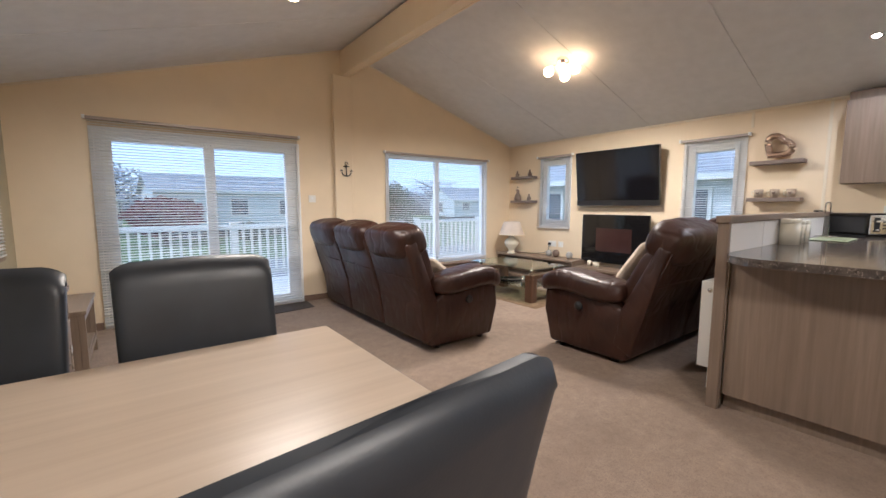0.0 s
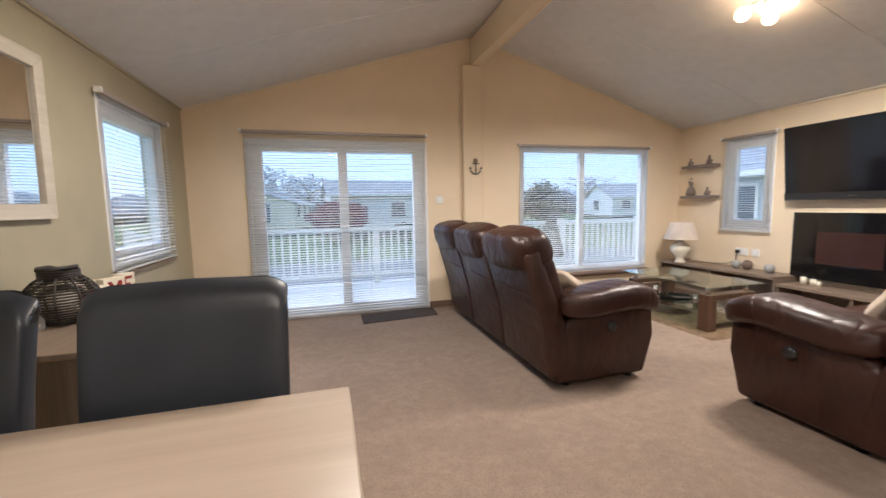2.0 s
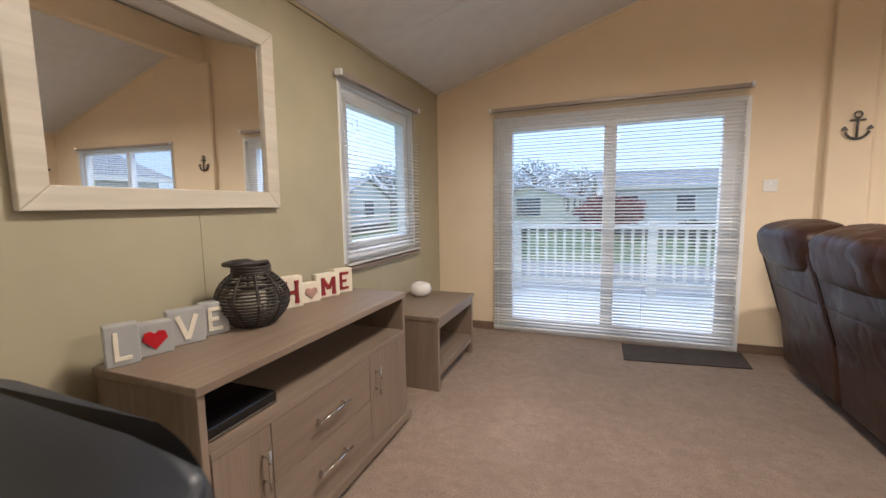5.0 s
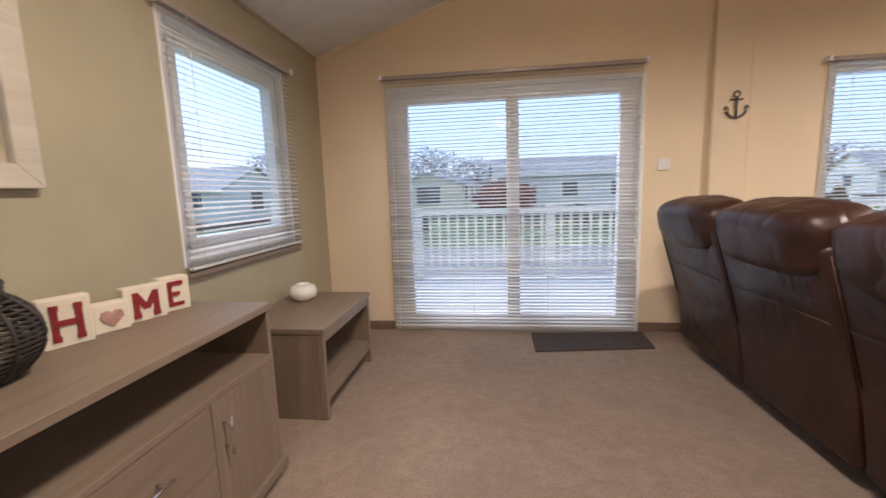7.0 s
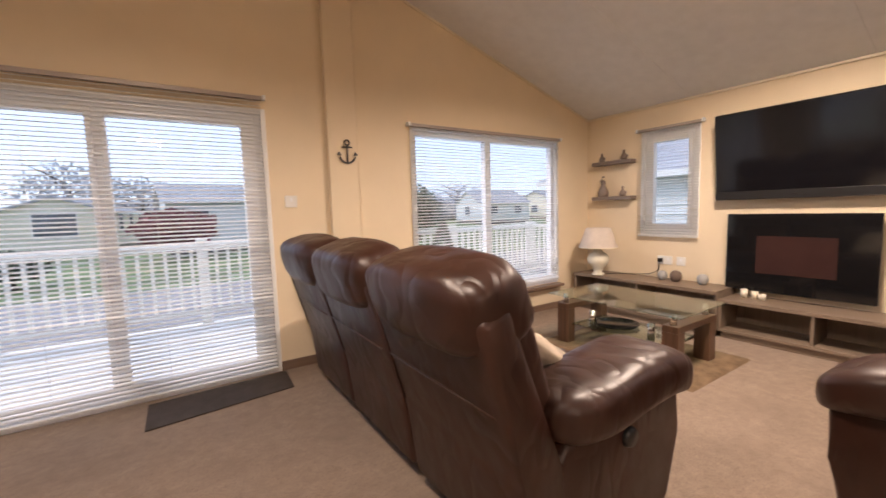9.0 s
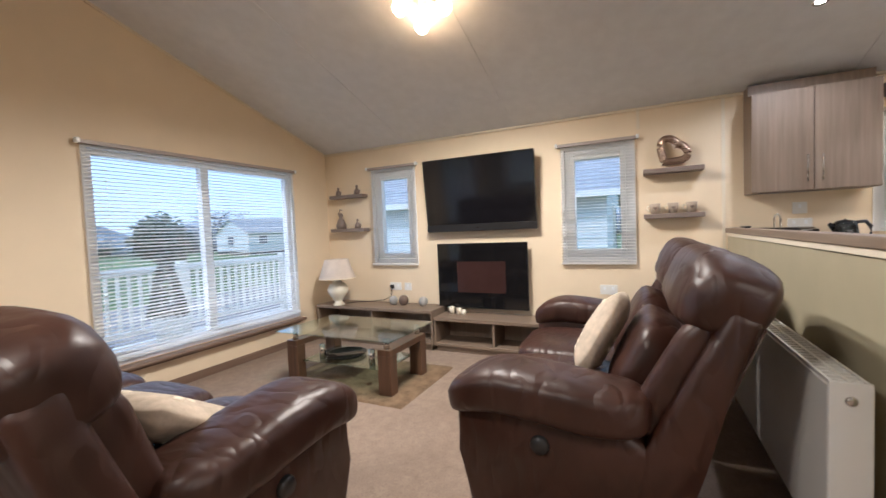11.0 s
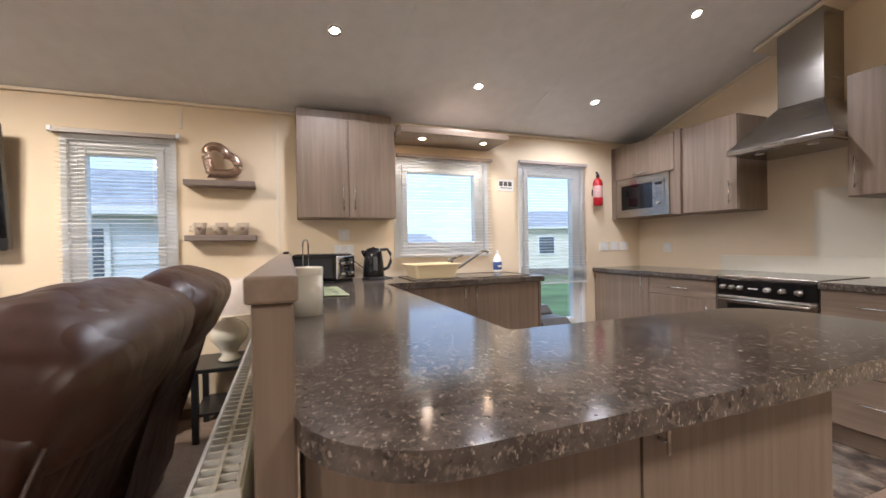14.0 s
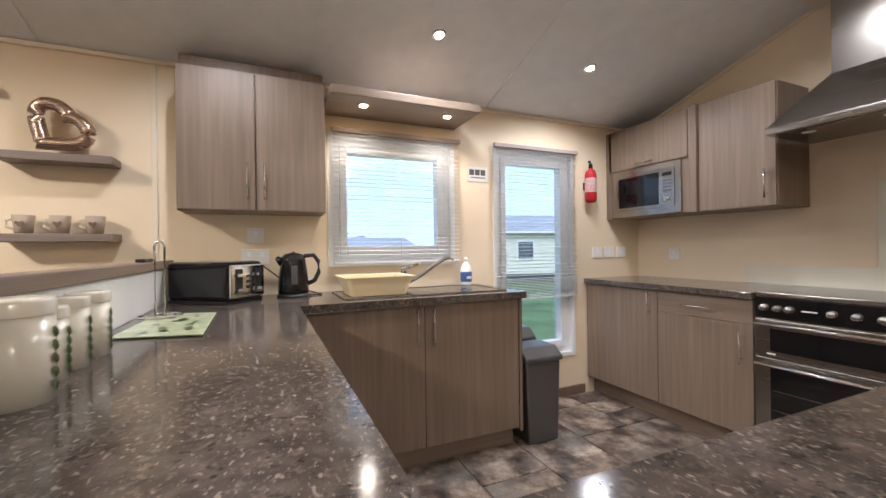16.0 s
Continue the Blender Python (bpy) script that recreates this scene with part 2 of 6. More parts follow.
CARPET, WORKTOP, SLATE = carpet(), worktop(), slate()
GROUT = paint("tile_joint", (0.60, 0.55, 0.48), 0.8)
GRASS = paint("grass", (0.10, 0.16, 0.055), 0.9, 0.4, 30, 0.6, blot=0.8)
TARMAC = paint("grey_road", (0.24, 0.245, 0.26), 0.8, 0.15, 60, 0.3)
DECK = paint("pale_deck_board", (0.78, 0.78, 0.76), 0.5, 0.1, 60, 0.3)
RAILW = paint("white_plastic_rail", (0.78, 0.77, 0.72), 0.35, 0.03)
SIDING = paint("cream_siding", (0.74, 0.70, 0.56), 0.6, 0.06)
SIDING2 = paint("pale_siding", (0.66, 0.69, 0.69), 0.6, 0.06)
ROOFT = paint("grey_roof_tile", (0.36, 0.37, 0.39), 0.7, 0.2, 20, 0.6)
LEAF = paint("evergreen_leaf", (0.06, 0.09, 0.055), 0.7, 0.4)
REDLEAF = paint("red_shrub_leaf", (0.16, 0.035, 0.05), 0.7, 0.4)
BARK = paint("bark", (0.07, 0.055, 0.045), 0.9, 0.3)
DGLASS = paint("dark_window", (0.10, 0.12, 0.14), 0.08, 0.3)

# ---- builders ----
HOME = {}


def finish(name, bm, mats, parent=None, smooth=False, share=None):
    org = Vector(HOME.get(parent, (0, 0, 0)))
    bmesh.ops.recalc_face_normals(bm, faces=bm.faces)
    bmesh.ops.translate(bm, verts=bm.verts, vec=-org)
    me = bpy.data.meshes.new(name)
    bm.to_mesh(me)
    bm.free()
    for m in mats if isinstance(mats, (list, tuple)) else [mats]:
        me.materials.append(m)
    if smooth:
        for p in me.polygons:
            p.use_smooth = True
    ob = new(name, me)
    if parent:
        ob.parent = parent
    return ob


def thing(name, at, label, category, group="", kind=""):
    ob = new(name)
    ob.empty_display_size = 0.1
    ob.location = at
    HOME[ob] = at
    return tagged(ob, label, category, group, kind)


def sub(parent, name, bm, mats, smooth=False, label=""):
    return tagged(finish(name, bm, mats, parent, smooth), label)


def add_box(bm, lo, hi, bevel=0.0, segs=2):
    res = bmesh.ops.create_cube(bm, size=1)
    for v in res["verts"]:
        v.co = [(a + b) / 2 + c * (b - a) for a, b, c in zip(lo, hi, v.co)]
    if bevel:
        es = list({e for v in res["verts"] for e in v.link_edges})
        bmesh.ops.bevel(bm, geom=es, offset=bevel, segments=segs, affect="EDGES", profile=0.5)


def box(parent, name, lo, hi, m, bevel=0.003, label="", segs=2):
    lo, hi = [min(a, b) for a, b in zip(lo, hi)], [max(a, b) for a, b in zip(lo, hi)]
    bm = bmesh.new()
    add_box(bm, lo, hi, bevel, segs)
    return sub(parent, name, bm, m, False, label)


def add_tube(bm, pts, r, seg=10, close=False):
    pts = [Vector(p) for p in pts]
    n = len(pts)
    rings = []
    for i, p in enumerate(pts):
        a, b = (pts[i - 1], pts[(i + 1) % n]) if close else (pts[max(0, i - 1)], pts[min(n - 1, i + 1)])
        q = (b - a).to_track_quat("Z", "Y")
        rr = r[i] if isinstance(r, (list, tuple)) else r
        rings.append([bm.verts.new(p + q @ Vector((rr * math.cos(2 * math.pi * k / seg), rr * math.sin(2 * math.pi * k / seg), 0))) for k in range(seg)])
    for i in range(n if close else n - 1):
        A, B = rings[i], rings[(i + 1) % n]
        for k in range(seg):
            bm.faces.new((A[k], A[(k + 1) % seg], B[(k + 1) % seg], B[k]))
    if not close:
        bm.faces.new(rings[0][::-1])
        bm.faces.new(rings[-1])


def tube(parent, name, pts, r, m, seg=10, close=False, label=""):
    bm = bmesh.new()
    add_tube(bm, pts, r, seg, close)
    return sub(parent, name, bm, m, True, label)


def add_lathe(bm, at, profile, seg=28):
    rings = []
    for r, z in profile:
        rings.append([bm.verts.new((at[0] + r * math.cos(2 * math.pi * k / seg), at[1] + r * math.sin(2 * math.pi * k / seg), at[2] + z)) for k in range(seg)] if r > 1e-5 else [bm.verts.new((at[0], at[1], at[2] + z))])
    for A, B in zip(rings, rings[1:]):
        for k in range(seg):
            f = [A[k % len(A)], A[(k + 1) % len(A)], B[(k + 1) % len(B)], B[k % len(B)]]
            f = [v for i, v in enumerate(f) if v not in f[:i]]
            if len(f) > 2:
                bm.faces.new(f)


def lathe(parent, name, at, profile, m, seg=28, label="", smooth=True):
    bm = bmesh.new()
    add_lathe(bm, at, profile, seg)
    return sub(parent, name, bm, m, smooth, label)


def add_prism(bm, poly, axis, lo, hi, bevel=0.0, segs=2):
    """A polygon in the plane across axis, drawn out from lo to hi."""
    def put(a, b, c):
        return {"x": (c, a, b), "y": (a, c, b), "z": (a, b, c)}[axis]
    A = [bm.verts.new(put(a, b, lo)) for a, b in poly]
    B = [bm.verts.new(put(a, b, hi)) for a, b in poly]
    fs = [bm.faces.new(A), bm.faces.new(B[::-1])]
    for i in range(len(poly)):
        j = (i + 1) % len(poly)
        fs.append(bm.faces.new((A[i], A[j], B[j], B[i])))
    if bevel:
        es = list({e for f in fs for e in f.edges})
        bmesh.ops.bevel(bm, geom=es, offset=bevel, segments=segs, affect="EDGES", profile=0.5)


def prism(parent, name, poly, axis, lo, hi, m, bevel=0.0, label="", segs=2, smooth=False):
    bm = bmesh.new()
    add_prism(bm, poly, axis, lo, hi, bevel, segs)
    return sub(parent, name, bm, m, smooth, label)


def add_puff(bm, at, half, rx=0.0, ry=0.0, rz=0.0, e=0.45, nu=28, nv=16, crease=0.0, seed=0.0, bend=None):
    """A stuffed, rounded block (superellipsoid) with soft folds."""
    rot = Euler((radians(rx), radians(ry), radians(rz))).to_matrix()

    def sp(v, k):
        return math.copysign(abs(v) ** k, v)
    rows = []
    for j in range(nv + 1):
        ph = -math.pi / 2 + math.pi * j / nv
        row = []
        for i in range(nu if 0 < j < nv else 1):
            th = 2 * math.pi * i / nu
            p = Vector((half[0] * sp(math.cos(ph), e) * sp(math.cos(th), e), half[1] * sp(math.cos(ph), e) * sp(math.sin(th), e), half[2] * sp(math.sin(ph), e)))
            if crease:
                d = noise.noise(p * 9 + Vector((seed, seed * 2, 0))) + 0.6 * noise.noise(p * 22 + Vector((0, seed, seed)))
                p *= 1 + crease * d
            if bend:
                p = bend(p)
            row.append(bm.verts.new(Vector(at) + rot @ p))
        rows.append(row)
    for A, B in zip(rows, rows[1:]):
        for i in range(nu):
            f = [A[i % len(A)], A[(i + 1) % len(A)], B[(i + 1) % len(B)], B[i % len(B)]]
            f = [v for k, v in enumerate(f) if v not in f[:k]]
            if len(f) > 2:
                bm.faces.new(f)


def puff(parent, name, at, half, m, label="", **kw):
    bm = bmesh.new()
    add_puff(bm, at, half, **kw)
    return sub(parent, name, bm, m, True, label)


def text(parent, name, body, at, size, m, rx=90, rz=0, depth=0.001, org=(0, 0, 0), align="CENTER"):
    cu = bpy.data.curves.new(name, "FONT")
    cu.body, cu.size, cu.extrude, cu.align_x, cu.align_y = body, size, depth, align, "CENTER"
    tmp = bpy.data.objects.new(name, cu)
    scene.collection.objects.link(tmp)
    me = bpy.data.meshes.new_from_object(tmp.evaluated_get(bpy.context.evaluated_depsgraph_get()))
    bpy.data.objects.remove(tmp)
    me.transform(pose(*[a - b for a, b in zip(at, HOME.get(parent, (0, 0, 0)))], rx, 0, rz))
    me.materials.clear()
    me.materials.append(m)
    ob = new(name, me)
    ob.parent = parent
    return ob


# ---- structure ----
def structure(ob, label="", category="wall"):
    return tagged(ob, label, category, kind="structure")


def holed_wall(name, axis, at, thick, a0, a1, ops, m, gable, label):
    cuts = sorted({a0, a1, *[o[0] for o in ops], *[o[1] for o in ops]} | ({RX} if gable else set()))
    bm = bmesh.new()

    def top(a):
        return roof(a) if gable else E0

    def block(a, b, za, ta, tb):
        P = []
        for d in (at, at + thick):
            for aa, zz in ((a, za), (b, za), (b, tb), (a, ta)):
                P.append(bm.verts.new((aa, d, zz) if axis == "y" else (d, aa, zz)))
        for q in ((0, 1, 2, 3), (7, 6, 5, 4), (0, 4, 5, 1), (1, 5, 6, 2), (2, 6, 7, 3), (3, 7, 4, 0)):
            bm.faces.new([P[i] for i in q])
    for a, b in zip(cuts, cuts[1:]):
        z = -0.1
        for o in sorted((o for o in ops if o[0] <= (a + b) / 2 <= o[1]), key=lambda o: o[2]):
            block(a, b, z, o[2], o[2])
            z = o[3]
        block(a, b, z, top(a), top(b))
    return structure(finish(name, bm, m), label)


PATIO, W1, W2, W3, W4, KW, KD = (0.57, 2.40, 0.03, 1.87), (3.27, 4.21, 0.84, 1.87), (3.62, 5.45, 0.33, 1.865), (3.58, 4.10, 0.86, 1.88), (1.42, 1.98, 0.87, 1.87), (-0.93, -0.14, 1.09, 1.86), (-1.98, -1.30, 0.34, 1.88)
# unseen window, added for the daylight on the bar front and near chair
W5 = (-1.75, -0.45, 0.84, 1.87)
holed_wall("wall_north", "y", YN, 0.14, -0.14, XE + 0.14, [PATIO, W2], CREAM, True, "cream painted gable wall boards")
holed_wall("wall_south", "y", YS, -0.14, -0.14, XE + 0.14, [], CREAM, True, "cream painted kitchen wall boards")
holed_wall("wall_west", "x", 0, -0.14, YS, YN, [W1, W5], SAGE, False, "sage green patterned wall boards")
holed_wall("wall_east", "x", XE, 0.14, YS, YN, [W3, W4, KW, KD], CREAM, False, "cream painted side wall boards")
bm = bmesh.new()
for xa, xb in ((-0.3, RX), (RX, XE + 0.3)):
    add_prism(bm, [(xa, roof(xa)), (xb, roof(xb)), (xb, roof(xb) + 0.1), (xa, roof(xa) + 0.1)], "y", YS - 0.14, YN + 0.14)
for y in (-1.22, 0.0, 1.22, 2.44, 3.66):  # cover strips on the joints
    for xa, xb in ((0.0, 2.9), (3.1, XE)):
        add_prism(bm, [(xa, roof(xa) - 0.005), (xb, roof(xb) - 0.005), (xb, roof(xb) + 0.01), (xa, roof(xa) + 0.01)], "y", y - 0.012, y + 0.012)
structure(finish("ceiling", bm, CEIL), "textured pale grey sloping ceiling panels", "ceiling")
bm = bmesh.new()
add_box(bm, (2.975, YS, 2.775), (3.085, YN, 3.07), 0.004)
add_box(bm, (2.968, YS, 2.768), (2.99, YN, 2.79), 0.004)
add_box(bm, (3.07, YS, 2.768), (3.092, YN, 2.79), 0.004)
structure(finish("ridge_beam", bm, CREAM), "cream boxed ridge beam", "beam")
bm = bmesh.new()
add_box(bm, (2.855, YN - 0.05, 0), (3.095, YN, 2.768), 0.012, 3)
add_box(bm, (3.095, YN - 0.02, 0), (3.115, YN, 2.768), 0.004)
structure(finish("column", bm, CREAM), "cream boxed column under the ridge beam", "column")
bm = bmesh.new()
add_box(bm, (0, YS, -0.12), (XE, YN, -0.012))
structure(finish("floor", bm, GROUT), "floor base under carpet and vinyl", "floor")
bm = bmesh.new()  # the carpet, cut out where the kitchen begins
NX, NY = 3.83, 0.66
add_prism(bm, [(0, YS), (NX, YS), (NX, NY), (XE, NY), (XE, YN), (0, YN)], "z", -0.012, 0.0)
structure(finish("carpet", bm, CARPET), "beige speckled fitted carpet", "carpet")
# trims: wall joints, eaves cove, skirting
bm = bmesh.new()
add_box(bm, (XE - 0.006, 0.748, 0), (XE, 0.772, E0), 0.002)
add_box(bm, (XE - 0.006, 1.35, 1.98), (XE, 1.374, E0), 0.002)
add_box(bm, (XE - 0.02, YS, E0 - 0.022), (XE, YN, E0), 0.004)
for xa, xb in ((0.0, 2.87), (3.115, XE)):
    add_prism(bm, [(xa, roof(xa) - 0.02), (xb, roof(xb) - 0.02), (xb, roof(xb)), (xa, roof(xa))], "y", YN - 0.012, YN)
    add_prism(bm, [(xa, roof(xa) - 0.02), (xb, roof(xb) - 0.02), (xb, roof(xb)), (xa, roof(xa))], "y", YS, YS + 0.012)
structure(finish("trim", bm, TRIM), "cream cover strips and cove", "trim")
bm = bmesh.new()
add_box(bm, (0, YS, E0 - 0.022), (0.014, YN, E0), 0.003)
add_box(bm, (0, 2.318, 0), (0.0025, 2.322, 1.14))
structure(finish("trim_west", bm, SAGE), "sage cover strips", "trim")
bm = bmesh.new()
for x0, x1 in ((0.0, 0.53), (2.43, XE)):
    add_box(bm, (x0, YN - 0.014, 0), (x1, YN, 0.07), 0.004)
for y0, y1 in ((-2.1, -1.14), (NY + 0.12, YN)):
    add_box(bm, (XE - 0.014, y0, 0), (XE, y1, 0.07), 0.004)
add_box(bm, (0, YS, 0), (0.014, YN, 0.07), 0.004)
structure(finish("baseboard", bm, SKIRT), "dark wood skirting board", "skirting")


# ---- windows and blinds ----
def window(name, axis, wall, out, a0, a1, z0, z1, bars, label, sash=(), stile=0.045, inner=None, half=0.035):
    """White frame in the wall's opening. bars: places of upright bars; sash: panes with an inner frame of their own."""
    F = 0.045
    ya, yb = wall + out * 0.03, wall + out * 0.10
    at = ((a0 + a1) / 2, ya, z0) if axis == "y" else (ya, (a0 + a1) / 2, z0)
    ob = thing(name, at, label, "window" if "door" not in name else "door", kind="structure")

    def bx(nm, p0, p1, q0, q1, d0, d1, m, bev=0.004):
        d0, d1 = sorted((d0, d1))
        lo, hi = ((p0, d0, q0), (p1, d1, q1)) if axis == "y" else ((d0, p0, q0), (d1, p1, q1))
        return box(ob, nm, lo, hi, m, bev)
    bx("jamb", a0, a0 + F, z0, z1, ya, yb, UPVC)
    bx("jamb", a1 - F, a1, z0, z1, ya, yb, UPVC)
    bx("head", a0 + F, a1 - F, z1 - F, z1, ya, yb, UPVC)
    bx("bottom_rail", a0 + F, a1 - F, z0, z0 + F, ya, yb, UPVC)
    edges = [a0 + F, *bars, a1 - F]
    for b in bars:
        bx("mullion", b - half, b + half, z0 + F, z1 - F, ya, yb, UPVC)
    for k, (p, q) in enumerate(zip(edges, edges[1:])):
        first, last = k == 0, k == len(edges) - 2
        p, q = (p if first else p + half), (q if last else q - half)
        u, v = z0 + F, z1 - F
        if k in sash:
            s, da, db = 0.05, ya - out * 0.012, yb - out * 0.01
            a, c = (stile if first else inner or stile), (stile if last else inner or stile)
            bx("sash_stile", p, p + a, u, v, da, db, UPVC, 0.006)
            bx("sash_stile", q - c, q, u, v, da, db, UPVC, 0.006)
            bx("sash_rail", p + a, q - c, u, u + s, da, db, UPVC, 0.006)
            bx("sash_rail", p + a, q - c, v - s, v, da, db, UPVC, 0.006)
            p, q, u, v = p + a, q - c, u + s, v - s
        g = bx("pane", p, q, u, v, wall + out * 0.066, wall + out * 0.072, GLASS, 0)
        g.visible_shadow = False
    # inner architrave
    for nm, p0, p1, q0, q1 in (("architrave", a0 - 0.03, a0 + 0.004, z0 - 0.03, z1 + 0.03), ("architrave", a1 - 0.004, a1 + 0.03, z0 - 0.03, z1 + 0.03), ("architrave", a0 + 0.004, a1 - 0.004, z1 - 0.004, z1 + 0.03), ("architrave", a0 + 0.004, a1 - 0.004, z0 - 0.03, z0 + 0.004)):
        if q1 > 0.03 or p1 - p0 < 0.1:
            bx(nm, p0, p1, max(q0, 0.0), q1, wall - out * 0.008, wall + out * 0.029, UPVC, 0.003)
    return ob


def blind(axis, wall, out, a0, a1, z0, z1, label, pitch=0.0262, stack=0.0, tilt=22, ends=True):
    """Venetian blind: head rail, slats on cords, bottom rail."""
    d = wall - out * 0.035
    at = ((a0 + a1) / 2, d, z1) if axis == "y" else (d, (a0 + a1) / 2, z1)
    ob = thing("venetian_blind", at, label, "blind", "blinds at the windows")

    def bx(nm, p0, p1, q0, q1, dd, m, bev=0.003, label=""):
        lo, hi = ((p0, d - dd, q0), (p1, d + dd, q1)) if axis == "y" else ((d - dd, p0, q0), (d + dd, p1, q1))
        return box(ob, nm, lo, hi, m, bev, label)
    bx("head_rail", a0, a1, z1 - 0.028, z1, 0.016, RAILM, 0.003, "dark brown head rail")
    if ends:
        bx("bracket", a0 - 0.022, a0, z1 - 0.026, z1 + 0.008, 0.022, UPVC)
        bx("bracket", a1, a1 + 0.022, z1 - 0.026, z1 + 0.008, 0.022, UPVC)
    bx("bottom_rail", a0 + 0.012, a1 - 0.012, z0, z0 + 0.014, 0.012, SLAT)
    # one slat mesh, shared
    L, half = a1 - a0 - 0.024, 0.0125
    bm = bmesh.new()
    top, bot = [], []
    for k in range(5):
        s = -1 + k / 2
        y, z = s * half, 0.0022 * (1 - s * s)
        top.append([bm.verts.new((x, y, z)) for x in (-L / 2, L / 2)])
    for A, B in zip(top, top[1:]):
        bm.faces.new((A[0], A[1], B[1], B[0]))
    bmesh.ops.solidify(bm, geom=bm.faces[:], thickness=0.0006)
    bmesh.ops.recalc_face_normals(bm, faces=bm.faces)
    me = bpy.data.meshes.new("slat")
    bm.to_mesh(me)
    bm.free()
    me.materials.append(SLAT)
    z, k = z1 - 0.04, 0
    turn = 0 if axis == "y" else 90
    while z > z0 + 0.02:
        o = new("slat", me)
        o.parent = ob
        o.matrix_basis = Matrix.Translation((0, 0, z - z1)) @ pose(0, 0, 0, 0, 0, turn) @ pose(0, 0, 0, (tilt if out > 0 else -tilt) * (1 if axis == "y" else -1) + 2.0 * math.sin(k * 2.3), 0.06 * math.sin(k * 1.7), 0)
        z -= pitch if z > z0 + 0.02 + stack else pitch * 0.45
        k += 1
    n = max(2, round((a1 - a0) / 0.55) + 1)
    for i in range(n):
        a = a0 + 0.09 + (a1 - a0 - 0.18) * i / (n - 1)
        p = lambda zz: (a, d - out * 0.0135, zz) if axis == "y" else (d - out * 0.0135, a, zz)
        tube(ob, "cord", [p(z1 - 0.03), p(z0 + 0.01)], 0.0009, SLAT, 5)
    a = a0 + 0.13
    p = lambda zz: (a, d - out * 0.021, zz) if axis == "y" else (d - out * 0.021, a, zz)
    tube(ob, "pull_cord", [p(z1 - 0.03), p(z1 - 0.03 - 0.55 * (z1 - z0))], 0.0014, WHITE, 6)
    return ob


window("patio_door", "y", YN, 1, *PATIO[:4], (1.497,), "white plastic sliding patio door with two glass panes", (0, 1), 0.085, 0.03, 0.018)
window("window_1", "y", YN, 1, *W2[:4], (4.49,), "wide white two-pane window", ())
window("window_2", "x", 0, -1, *W1[:4], (), "white single-pane casement window", (0,))
window("window_6", "x", 0, -1, *W5, (-1.1,), "white two-pane window beside the dining corner", ())
window("window_3", "x", XE, 1, *W3[:4], (), "narrow white casement window", (0,))
window("window_4", "x", XE, 1, *W4[:4], (), "narrow white casement window", (0,))
window("window_5", "x", XE, 1, *KW[:4], (), "white kitchen casement window", (0,))
window("glazed_door", "x", XE, 1, *KD[:4], (), "tall white glazed side panel", (0,))
blind("y", YN, 1, 0.53, 2.41, 0.035, 1.977, "long cream venetian blind over the patio door")
blind("y", YN, 1, 3.575, 5.47, 0.345, 1.905, "wide cream venetian blind over the big window")
blind("x", 0, -1, 3.225, 4.27, 0.80, 1.92, "cream venetian blind over the side window")
blind("x", XE, 1, 3.53, 4.15, 0.82, 1.93, "cream venetian blind beside the television", tilt=10)
blind("x", XE, 1, 1.38, 2.03, 0.83, 1.925, "cream venetian blind beside the shelves", tilt=10)
blind("x", XE, 1, -0.99, -0.13, 1.075, 1.905, "cream venetian blind over the sink", ends=False, tilt=3)
blind("x", XE, 1, -2.02, -1.262, 0.78, 1.917, "half-lowered cream venetian blind over the glazed panel", stack=0.14, ends=False, tilt=6)
sill = thing("window_sill", (4.53, YN, 0.30), "brown wooden window sill under the big window", "sill", kind="structure")
box(sill, "board", (3.55, YN - 0.09, 0.262), (5.50, YN + 0.03, 0.292), SKIRT, 0.01)
box(sill, "apron", (3.6, YN - 0.03, 0.235), (5.46, YN, 0.262), SKIRT, 0.004)
sill = thing("window_sill", (0, 3.77, 0.80), "grey wooden window sill", "sill", kind="structure")
box(sill, "board", (0, 3.225, 0.765), (0.035, 4.27, 0.79), UNITY, 0.004)

